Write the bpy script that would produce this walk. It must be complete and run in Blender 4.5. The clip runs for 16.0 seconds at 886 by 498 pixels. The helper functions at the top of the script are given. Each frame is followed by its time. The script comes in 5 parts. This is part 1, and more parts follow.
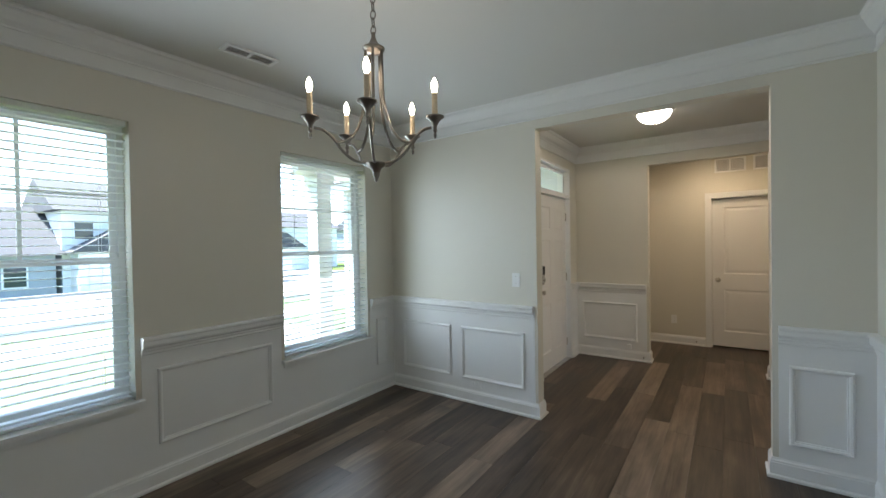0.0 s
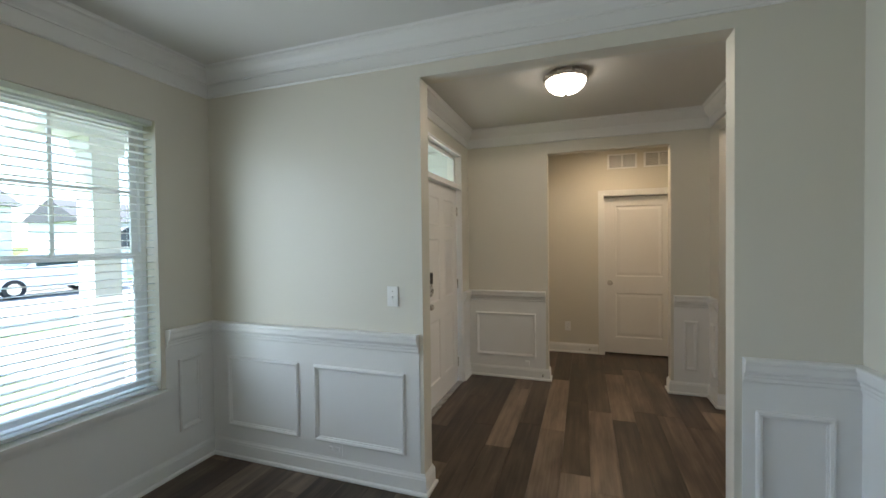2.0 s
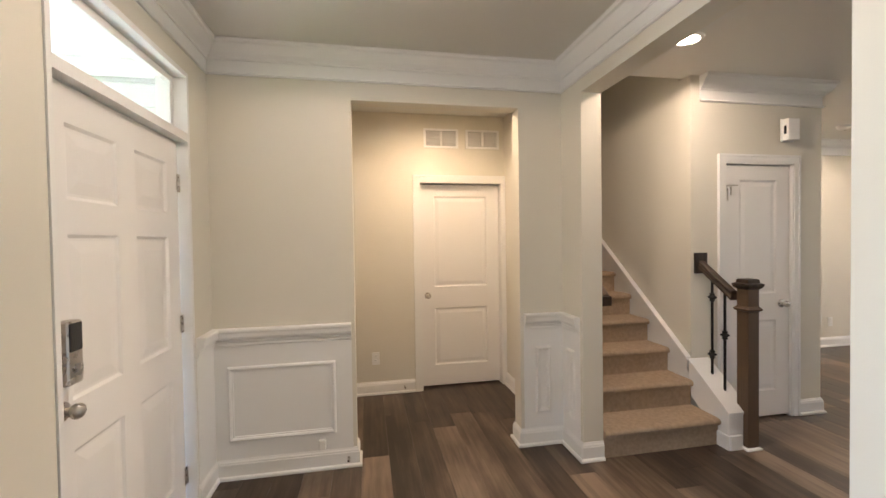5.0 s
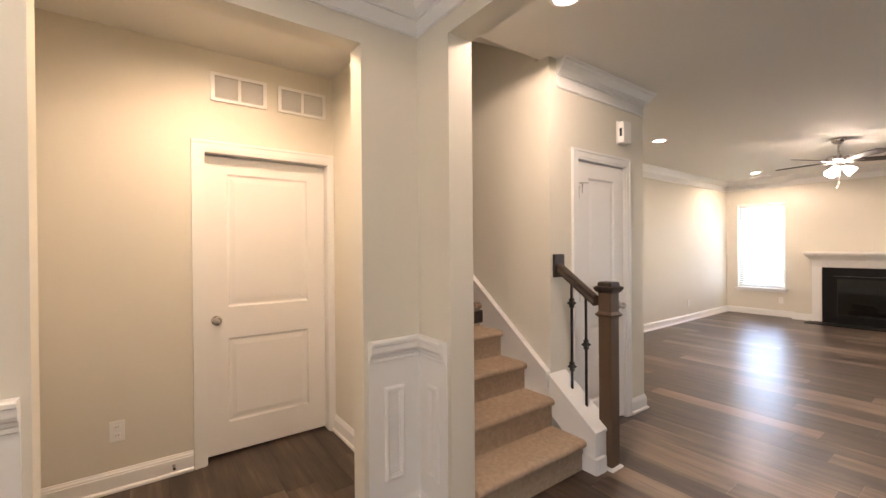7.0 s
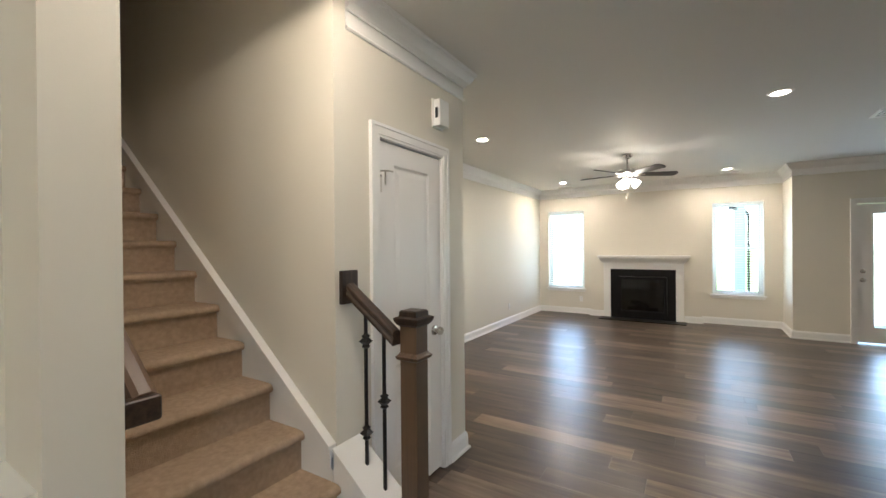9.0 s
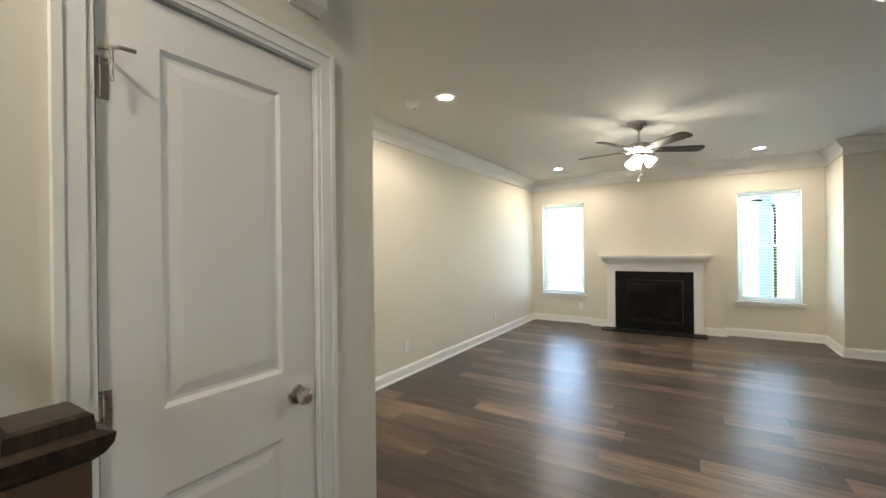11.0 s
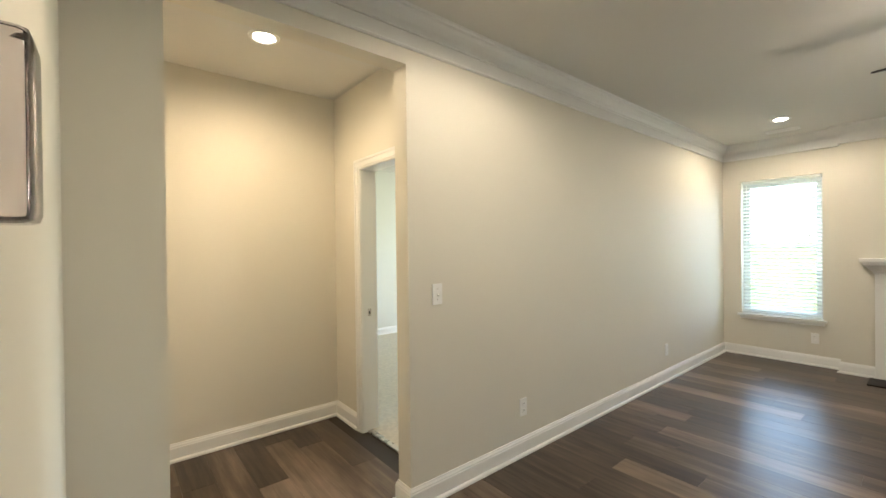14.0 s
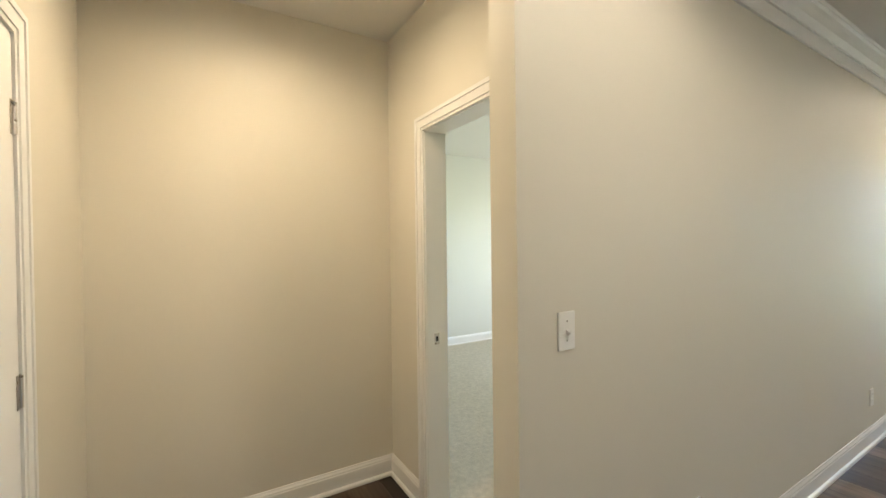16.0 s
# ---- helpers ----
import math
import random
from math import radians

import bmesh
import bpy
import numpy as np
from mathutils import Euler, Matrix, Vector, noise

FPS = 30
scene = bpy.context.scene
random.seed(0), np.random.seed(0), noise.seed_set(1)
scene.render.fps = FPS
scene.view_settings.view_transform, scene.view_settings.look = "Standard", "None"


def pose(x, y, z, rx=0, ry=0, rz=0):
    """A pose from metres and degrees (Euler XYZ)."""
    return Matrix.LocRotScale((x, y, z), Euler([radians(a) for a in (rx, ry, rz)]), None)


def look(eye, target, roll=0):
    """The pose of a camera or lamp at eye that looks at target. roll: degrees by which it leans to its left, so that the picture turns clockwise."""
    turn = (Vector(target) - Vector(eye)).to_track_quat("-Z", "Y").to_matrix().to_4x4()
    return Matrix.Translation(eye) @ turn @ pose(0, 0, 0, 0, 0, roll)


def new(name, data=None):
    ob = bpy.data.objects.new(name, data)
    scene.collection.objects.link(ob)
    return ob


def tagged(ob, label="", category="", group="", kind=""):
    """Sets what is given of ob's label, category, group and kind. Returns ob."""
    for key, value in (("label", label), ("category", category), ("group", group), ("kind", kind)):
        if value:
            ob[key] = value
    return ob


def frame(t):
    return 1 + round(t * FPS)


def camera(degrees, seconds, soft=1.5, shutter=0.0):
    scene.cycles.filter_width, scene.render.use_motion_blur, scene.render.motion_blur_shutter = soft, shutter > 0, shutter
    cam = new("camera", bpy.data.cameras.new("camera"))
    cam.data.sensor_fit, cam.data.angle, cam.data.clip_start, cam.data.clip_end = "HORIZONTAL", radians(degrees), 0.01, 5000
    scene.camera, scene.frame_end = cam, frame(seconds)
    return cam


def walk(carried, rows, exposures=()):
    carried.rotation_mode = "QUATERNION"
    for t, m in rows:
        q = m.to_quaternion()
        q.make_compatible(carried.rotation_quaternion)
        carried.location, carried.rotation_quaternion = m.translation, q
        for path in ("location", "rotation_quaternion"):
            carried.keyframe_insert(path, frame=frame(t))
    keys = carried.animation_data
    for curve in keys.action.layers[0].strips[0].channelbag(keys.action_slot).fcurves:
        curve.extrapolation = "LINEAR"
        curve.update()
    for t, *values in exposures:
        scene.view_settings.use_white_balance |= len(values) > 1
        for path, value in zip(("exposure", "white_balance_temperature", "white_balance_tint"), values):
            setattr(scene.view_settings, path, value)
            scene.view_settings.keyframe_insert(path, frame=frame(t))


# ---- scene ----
cam = camera(95.0, 16.0)
PATH = [
    (0, (-0.087, -0.172, 1.498), (-1.235, 1.466, 1.471), -1.0),
    (0.5, (-0.212, 0.052, 1.495), (-1.267, 1.751, 1.468), -0.9),
    (1, (-0.319, 0.305, 1.484), (-1.249, 2.075, 1.456), -0.9),
    (1.5, (-0.399, 0.59, 1.493), (-1.197, 2.423, 1.458), -0.7),
    (2, (-0.512, 0.887, 1.495), (-1.169, 2.776, 1.458), -0.7),
    (2.5, (-0.627, 1.194, 1.489), (-1.108, 3.135, 1.451), -0.6),
    (3, (-0.713, 1.518, 1.495), (-1.02, 3.493, 1.456), -0.5),
    (3.5, (-0.771, 1.82, 1.49), (-0.912, 3.815, 1.452), -0.5),
    (6, (-0.788, 3.017, 1.457), (-0.052, 4.876, 1.428), -0.8),
    (6.5, (-0.694, 3.249, 1.414), (0.248, 5.014, 1.399), -0.6),
    (7, (-0.57, 3.474, 1.414), (0.607, 5.091, 1.404), -0.5),
    (7.5, (-0.387, 3.621, 1.423), (0.997, 5.065, 1.416), -0.7),
    (8, (-0.16, 3.717, 1.432), (1.376, 4.997, 1.426), -0.7),
    (8.5, (0.077, 3.795, 1.453), (1.717, 4.939, 1.449), -0.7),
    (9, (0.329, 3.867, 1.464), (2.026, 4.926, 1.455), -0.5),
    (11.5, (1.936, 4.283, 1.407), (3.632, 5.343, 1.407), -0.7),
    (12, (2.203, 4.428, 1.449), (3.846, 5.569, 1.438), -0.8),
    (12.5, (2.421, 4.556, 1.443), (3.973, 5.817, 1.437), -0.7),
    (13, (2.625, 4.719, 1.458), (4.079, 6.092, 1.45), -0.7),
    (13.5, (2.846, 4.895, 1.47), (4.204, 6.363, 1.456), -0.6),
    (14, (3.031, 5.072, 1.442), (4.298, 6.619, 1.432), -0.7),
    (14.5, (3.212, 5.306, 1.461), (4.398, 6.916, 1.439), -0.7),
    (15, (3.361, 5.517, 1.46), (4.464, 7.185, 1.437), -0.6),
    (15.5, (3.434, 5.743, 1.456), (4.484, 7.445, 1.427), -0.7),
    (16, (3.498, 6.013, 1.446), (4.533, 7.724, 1.423), -0.7),
]
EXPOSURES = [(0, 2.50, 5900, 8), (2.0, 2.52, 5900, 8), (3.0, 3.1, 5900, 10), (3.5, 3.25, 5900, 12), (6.0, 3.7, 6250, 18), (7.0, 3.75, 6300, 21),
             (7.5, 3.7, 6150, 20), (9.0, 3.55, 5560, 8), (12.0, 3.38, 5720, 4), (14.0, 3.25, 5820, 4), (16.0, 3.05, 5760, 4)]
walk(cam, [(t, look(eye, target, roll)) for t, eye, target, roll in PATH], EXPOSURES)

# ---- world, sun, daylight ----
world = bpy.data.worlds.new("world")
scene.world = world
world.use_nodes = True
sky = world.node_tree.nodes.new("ShaderNodeTexSky")
sky.sky_type, sky.sun_disc = "NISHITA", False
sky.sun_elevation, sky.sun_rotation = radians(61.8), radians(238)
back = world.node_tree.nodes["Background"]
back.inputs["Strength"].default_value = 0.15
world.node_tree.links.new(sky.outputs["Color"], back.inputs["Color"])
sun = new("sun", bpy.data.lights.new("sun", "SUN"))
sun.data.energy, sun.data.angle, sun.data.color = 5.0, radians(0.6), (1.0, 0.95, 0.87)
sun.matrix_world = look((0, 0, 30), Vector((0, 0, 30)) - 10 * Vector((-0.40, -0.25, 0.88)))

WARM = (1.0, 0.76, 0.54)
AMBER = (1.0, 0.69, 0.40)


def lamp(name, kind, eye, target, watts, colour=WARM, size=0.1, spot=150):
    data = bpy.data.lights.new(name, kind)
    ob = new(name, data)
    data.energy, data.color = watts * 0.4, colour
    if kind == "AREA":
        data.shape = "RECTANGLE"
        data.size, data.size_y = size
    else:
        data.shadow_soft_size = size
    if kind == "SPOT":
        data.spot_size, data.spot_blend = radians(spot), 0.45 if spot < 178 else 0.15
    ob.matrix_world = look(eye, target)
    return ob


CEIL = 2.72
DAY = (0.90, 0.96, 1.0)
# skylight in the window openings (front, rear, patio door, bedroom)
for y in (0.35, 2.24):
    lamp("daylight", "AREA", (-3.132, y, 1.41), (0, y, 1.2), 1.2, DAY, (0.86, 1.55))
    lamp("daylight", "AREA", (-3.028, y, 1.41), (0, y, 1.41), 5.1, DAY, (0.86, 1.55)).data.spread = radians(150)
lamp("daylight", "AREA", (9.487, 6.305, 1.37), (0, 6.305, 1.2), 3.2, DAY, (0.74, 1.6))
lamp("daylight", "AREA", (9.487, 3.243, 1.37), (0, 3.243, 1.2), 3.4, DAY, (0.74, 1.6))
lamp("daylight", "AREA", (8.66, 1.41, 1.08), (0, 1.41, 0.9), 2.5, DAY, (0.56, 1.6))
lamp("daylight", "AREA", (8.60, 9.2, 1.4), (0, 9.2, 1.2), 19, (1.0, 0.90, 0.76), (1.5, 1.5))
# electric lamps
lamp("foyer_bulb", "SPOT", (-0.635, 4.05, CEIL - 0.18), (-0.635, 4.05, 0), 7.6, WARM, 0.09, 178)
lamp("inner_hall_can", "SPOT", (-0.22, 5.80, CEIL - 0.03), (-0.22, 5.80, 0), 15, AMBER, 0.06, 176).data.spot_blend = 0.8
lamp("stair_can", "SPOT", (1.215, 4.81, CEIL - 0.03), (1.215, 4.81, 0), 12, WARM, 0.06, 178)
CANS = [(4.615, 5.985), (4.66, 3.27), (8.40, 6.10), (8.52, 3.426)]
for (cx, cy), watts in zip(CANS, (18, 12, 16, 13)):
    lamp("living_can", "SPOT", (cx, cy, CEIL - 0.03), (cx, cy, 0), watts, WARM, 0.06, 176)
lamp("side_hall_can", "SPOT", (3.762, 7.64, CEIL - 0.03), (3.762, 7.64, 0), 23, AMBER, 0.06, 176).data.spot_blend = 1.0
lamp("fan_bulbs", "POINT", (6.45, 4.67, 2.12), (6, 4, 0), 4.4, WARM, 0.16)
lamp("chandelier_glow", "POINT", (-1.340, 1.105, 2.24), (0, 0, 0), 0.8, WARM, 0.12)


# ---- materials ----
def nodes_of(name):
    m = bpy.data.materials.new(name)
    m.use_nodes = True
    return m, m.node_tree.nodes, m.node_tree.links, m.node_tree.nodes["Principled BSDF"]


def add(nodes, kind, **values):
    n = nodes.new(kind)
    for k, v in values.items():
        n.inputs[k].default_value = v
    return n


def plain(name, colour, rough=0.5, metal=0.0, vary=0.06, scale=3.0, bump=0.0, grain=200.0, coat=0.0, spec=0.5, relief=0.002):
    """A painted or solid surface: broad uneven tone, fine grain, slight relief."""
    m, N, L, b = nodes_of(name)
    tc = N.new("ShaderNodeTexCoord")
    broad = add(N, "ShaderNodeTexNoise", Scale=scale, Detail=4.0)
    fine = add(N, "ShaderNodeTexNoise", Scale=grain, Detail=3.0)
    L.new(tc.outputs["Object"], broad.inputs["Vector"])
    L.new(tc.outputs["Object"], fine.inputs["Vector"])
    mix = N.new("ShaderNodeMix")
    mix.data_type, mix.blend_type = "RGBA", "MIX"
    mix.inputs["A"].default_value = (*[c * (1 - vary) for c in colour], 1)
    mix.inputs["B"].default_value = (*[min(1, c * (1 + vary)) for c in colour], 1)
    L.new(broad.outputs["Fac"], mix.inputs["Factor"])
    L.new(mix.outputs["Result"], b.inputs["Base Color"])
    ramp = add(N, "ShaderNodeMapRange")
    ramp.inputs["To Min"].default_value, ramp.inputs["To Max"].default_value = max(0, rough - 0.08), min(1, rough + 0.08)
    L.new(broad.outputs["Fac"], ramp.inputs["Value"])
    L.new(ramp.outputs["Result"], b.inputs["Roughness"])
    b.inputs["Metallic"].default_value = metal
    b.inputs["Coat Weight"].default_value = coat
    b.inputs["Specular IOR Level"].default_value = spec
    if bump:
        bp = add(N, "ShaderNodeBump", Strength=bump, Distance=relief)
        L.new(fine.outputs["Fac"], bp.inputs["Height"])
        L.new(bp.outputs["Normal"], b.inputs["Normal"])
    return m


def glow(name, colour, strength):
    m, N, L, b = nodes_of(name)
    b.inputs["Base Color"].default_value = (*colour, 1)
    b.inputs["Emission Color"].default_value = (*colour, 1)
    b.inputs["Emission Strength"].default_value = strength
    return m


def grained(name, dark, light, rough, stretch, axis, random="Object", spec=0.5, bump=0.15, along=1.6, vivid=1.0):
    """Wood with long grain along an axis; tone differs from piece to piece."""
    m, N, L, b = nodes_of(name)
    geo = N.new("ShaderNodeNewGeometry")
    info = N.new("ShaderNodeObjectInfo")
    rnd = info.outputs["Random"] if random == "Object" else geo.outputs["Random Per Island"]
    mapping = N.new("ShaderNodeMapping")
    sc = [stretch, stretch, stretch]
    sc[axis] = along
    mapping.inputs["Scale"].default_value = sc
    shift = add(N, "ShaderNodeMath")
    shift.operation = "MULTIPLY"
    shift.inputs[1].default_value = 37.0
    L.new(rnd, shift.inputs[0])
    comb = N.new("ShaderNodeCombineXYZ")
    for k in "XYZ":
        L.new(shift.outputs[0], comb.inputs[k])
    L.new(geo.outputs["Position"], mapping.inputs["Vector"])
    L.new(comb.outputs[0], mapping.inputs["Location"])
    n1 = add(N, "ShaderNodeTexNoise", Scale=1.0, Detail=3.0, Roughness=0.5, Distortion=0.2)
    n2 = add(N, "ShaderNodeTexNoise", Scale=5.0, Detail=5.0, Roughness=0.7)
    L.new(mapping.outputs[0], n1.inputs["Vector"])
    L.new(mapping.outputs[0], n2.inputs["Vector"])
    tone = N.new("ShaderNodeMath")
    tone.operation = "MULTIPLY_ADD"
    L.new(n1.outputs["Fac"], tone.inputs[0])
    tone.inputs[1].default_value = 0.58 * vivid
    sub = N.new("ShaderNodeMath")
    sub.operation = "MULTIPLY_ADD"
    power = N.new("ShaderNodeMath")
    power.operation = "POWER"
    power.inputs[1].default_value = 1.5
    L.new(rnd, power.inputs[0])
    L.new(power.outputs[0], sub.inputs[0])
    sub.inputs[1].default_value, sub.inputs[2].default_value = 0.85, -0.12 - 0.30 * (vivid - 1)
    L.new(sub.outputs[0], tone.inputs[2])
    tone2 = N.new("ShaderNodeMath")
    tone2.operation = "MULTIPLY_ADD"
    L.new(n2.outputs["Fac"], tone2.inputs[0])
    tone2.inputs[1].default_value = 0.13 * vivid
    L.new(tone.outputs[0], tone2.inputs[2])
    ramp = N.new("ShaderNodeValToRGB")
    e = ramp.color_ramp.elements
    e[0].position, e[0].color = 0.22, (*dark, 1)
    e[1].position, e[1].color = 1.05, (*light, 1)
    L.new(tone2.outputs[0], ramp.inputs["Fac"])
    L.new(ramp.outputs["Color"], b.inputs["Base Color"])
    b.inputs["Specular IOR Level"].default_value = spec
    rr = add(N, "ShaderNodeMapRange")
    rr.inputs["To Min"].default_value, rr.inputs["To Max"].default_value = rough - 0.06, rough + 0.1
    L.new(n1.outputs["Fac"], rr.inputs["Value"])
    L.new(rr.outputs["Result"], b.inputs["Roughness"])
    bp = add(N, "ShaderNodeBump", Strength=bump, Distance=0.001)
    L.new(n2.outputs["Fac"], bp.inputs["Height"])
    L.new(bp.outputs["Normal"], b.inputs["Normal"])
    return m


def vinyl(name, random):
    """Printed wood-look plank: tone by piece, soft cloudy blotches, fine long grain, along y."""
    m, N, L, b = nodes_of(name)
    geo = N.new("ShaderNodeNewGeometry")
    info = N.new("ShaderNodeObjectInfo")
    rnd = info.outputs["Random"] if random == "Object" else geo.outputs["Random Per Island"]
    shift = add(N, "ShaderNodeMath")
    shift.operation = "MULTIPLY"
    shift.inputs[1].default_value = 53.0
    L.new(rnd, shift.inputs[0])
    comb = N.new("ShaderNodeCombineXYZ")
    for k in "XYZ":
        L.new(shift.outputs[0], comb.inputs[k])

    def noise(sx, sy, detail, rough, warp):
        mp = N.new("ShaderNodeMapping")
        mp.inputs["Scale"].default_value = (sx, sy, sx)
        L.new(geo.outputs["Position"], mp.inputs["Vector"])
        L.new(comb.outputs[0], mp.inputs["Location"])
        n = add(N, "ShaderNodeTexNoise", Scale=1.0, Detail=detail, Roughness=rough, Distortion=warp)
        L.new(mp.outputs[0], n.inputs["Vector"])
        return n.outputs["Fac"]

    def weigh(value, gain, base):
        n = N.new("ShaderNodeMath")
        n.operation = "MULTIPLY_ADD"
        L.new(value, n.inputs[0])
        n.inputs[1].default_value = gain
        if isinstance(base, float):
            n.inputs[2].default_value = base
        else:
            L.new(base, n.inputs[2])
        return n.outputs[0]

    cloud = noise(7, 2.0, 3.0, 0.55, 0.0)
    streak = noise(26, 1.2, 3.0, 0.6, 0.0)
    fine = noise(170, 5, 3.0, 0.6, 0.0)
    power = N.new("ShaderNodeMath")
    power.operation = "POWER"
    power.inputs[1].default_value = 1.7
    L.new(rnd, power.inputs[0])
    tone = weigh(fine, 0.30, weigh(streak, 1.0, weigh(cloud, 1.15, weigh(power.outputs[0], 0.68, -1.07))))
    ramp = N.new("ShaderNodeValToRGB")
    e = ramp.color_ramp.elements
    e[0].position, e[0].color = 0.02, (0.038, 0.029, 0.023, 1)
    e[1].position, e[1].color = 1.0, (0.235, 0.177, 0.128, 1)
    mid = e.new(0.45)
    mid.color = (0.094, 0.067, 0.049, 1)
    L.new(tone, ramp.inputs["Fac"])
    L.new(ramp.outputs["Color"], b.inputs["Base Color"])
    b.inputs["Specular IOR Level"].default_value = 0.31
    rr = add(N, "ShaderNodeMapRange")
    rr.inputs["To Min"].default_value, rr.inputs["To Max"].default_value = 0.25, 0.40
    L.new(cloud, rr.inputs["Value"])
    L.new(rr.outputs["Result"], b.inputs["Roughness"])
    bp = add(N, "ShaderNodeBump", Strength=0.05, Distance=0.001)
    L.new(fine, bp.inputs["Height"])
    L.new(bp.outputs["Normal"], b.inputs["Normal"])
    return m


def clear(name, tint=(1, 1, 1), rough=0.0, ior=1.45):
    m, N, L, b = nodes_of(name)
    b.inputs["Base Color"].default_value = (*tint, 1)
    b.inputs["Transmission Weight"].default_value = 1.0
    b.inputs["Roughness"].default_value = rough
    b.inputs["IOR"].default_value = ior
    return m


WALL = plain("wall_paint", (0.69, 0.662, 0.577), 0.55, vary=0.025, scale=1.2, bump=0.10, grain=260)
CEILING = plain("ceiling_paint", (0.70, 0.69, 0.65), 0.75, vary=0.02, scale=1.0, bump=0.12, grain=220)
TRIM = plain("white_trim_paint", (0.80, 0.80, 0.78), 0.32, vary=0.02, scale=2.0, bump=0.03, grain=120)
DOOR = plain("white_door_paint", (0.80, 0.79, 0.77), 0.38, vary=0.02, scale=2.5, bump=0.08, grain=160)
PLASTIC = plain("white_plastic", (0.82, 0.82, 0.80), 0.3, vary=0.01)
BLIND = plain("white_blind_slat", (0.82, 0.83, 0.80), 0.4, vary=0.02)
out = [n for n in BLIND.node_tree.nodes if n.type == "OUTPUT_MATERIAL"][0]
trans = BLIND.node_tree.nodes.new("ShaderNodeBsdfTranslucent")
trans.inputs["Color"].default_value = (0.86, 0.88, 0.86, 1)
both = BLIND.node_tree.nodes.new("ShaderNodeMixShader")
both.inputs["Fac"].default_value = 0.42
BLIND.node_tree.links.new(BLIND.node_tree.nodes["Principled BSDF"].outputs[0], both.inputs[1])
BLIND.node_tree.links.new(trans.outputs[0], both.inputs[2])
BLIND.node_tree.links.new(both.outputs[0], out.inputs["Surface"])
NICKEL = plain("brushed_nickel", (0.55, 0.52, 0.48), 0.28, 1.0, vary=0.08, scale=30)
PEWTER = plain("aged_pewter", (0.26, 0.235, 0.205), 0.32, 1.0, vary=0.2, scale=25)
IRON = plain("black_iron", (0.02, 0.02, 0.02), 0.45, 0.6, vary=0.2, scale=40, bump=0.2)
BLACK = plain("black_slate", (0.006, 0.006, 0.0065), 0.45, vary=0.3, scale=6, bump=0.2, grain=60, spec=0.2)
FIREBOX = plain("sooty_firebox", (0.006, 0.0055, 0.005), 0.8, vary=0.4, scale=8, bump=0.4, grain=50)
LOG = plain("charred_log", (0.055, 0.042, 0.032), 0.9, vary=0.5, scale=14, bump=0.8, grain=40)
CARPET = plain("beige_carpet", (0.45, 0.345, 0.245), 0.95, vary=0.28, scale=38, bump=1.0, grain=240, spec=0.1, relief=0.006)
PALE_CARPET = plain("pale_carpet", (0.60, 0.555, 0.46), 0.95, vary=0.25, scale=30, bump=1.0, grain=150, spec=0.1, relief=0.012)
STAINED = grained("stained_oak", (0.018, 0.0115, 0.0075), (0.105, 0.066, 0.039), 0.42, 62, 2, vivid=2.0)
STAINED_Y = grained("stained_oak_rail", (0.018, 0.011, 0.007), (0.100, 0.060, 0.035), 0.42, 62, 1, vivid=2.0)
BLADE = plain("dark_walnut_blade", (0.016, 0.012, 0.010), 0.5, vary=0.2, scale=12, spec=0.3)
PLANK = vinyl("vinyl_plank", "Object")
PLANK_REST = vinyl("vinyl_plank_rest", "Island")
GROUT = plain("underlay", (0.03, 0.024, 0.02), 0.8)
GLASS = clear("window_glass", (0.97, 1.0, 0.99), 0.0, 1.02)
PLEXI = clear("clear_plastic", (0.95, 0.92, 0.94), 0.02, 1.45)
CANDLE = plain("ivory_candle_sleeve", (0.72, 0.58, 0.40), 0.5)
BULB = glow("lit_bulb", (1.0, 0.80, 0.55), 8)
DOME = glow("lit_frosted_glass", (1.0, 0.86, 0.68), 2.6)
DISC = glow("lit_downlight", (1.0, 0.84, 0.64), 8)
BLACKPL = plain("black_plastic", (0.015, 0.015, 0.017), 0.25)


# ---- mesh helpers ----
def box(bm, x0, x1, y0, y1, z0, z1):
    v = [bm.verts.new((x, y, z)) for z in (z0, z1) for y in (y0, y1) for x in (x0, x1)]
    for q in ((0, 2, 3, 1), (4, 5, 7, 6), (0, 1, 5, 4), (2, 6, 7, 3), (0, 4, 6, 2), (1, 3, 7, 5)):
        bm.faces.new([v[i] for i in q])
    return v


def bevelled(bm, amount, segments=2):
    bmesh.ops.remove_doubles(bm, verts=bm.verts, dist=1e-5)
    bmesh.ops.bevel(bm, geom=list(bm.edges), offset=amount, segments=segments, profile=0.7, affect="EDGES", clamp_overlap=True)
    return bm


def block(x0, x1, y0, y1, z0, z1, bev=0.0, segments=2):
    bm = bmesh.new()
    box(bm, x0, x1, y0, y1, z0, z1)
    return bevelled(bm, bev, segments) if bev else bm


def lathe(profile, steps=24, centre=(0, 0, 0), bm=None):
    """Turns (radius, height) pairs about a vertical axis."""
    bm = bm or bmesh.new()
    rings = []
    for r, z in profile:
        if r < 1e-5:
            rings.append([bm.verts.new((centre[0], centre[1], centre[2] + z))])
        else:
            rings.append([bm.verts.new((centre[0] + r * math.cos(a), centre[1] + r * math.sin(a), centre[2] + z)) for a in (2 * math.pi * i / steps for i in range(steps))])
    for a, b in zip(rings, rings[1:]):
        for i in range(steps):
            j = (i + 1) % steps
            if len(a) == 1 and len(b) == 1:
                continue
            if len(a) == 1:
                bm.faces.new((a[0], b[j], b[i]))
            elif len(b) == 1:
                bm.faces.new((a[i], a[j], b[0]))
            else:
                bm.faces.new((a[i], a[j], b[j], b[i]))
    return bm


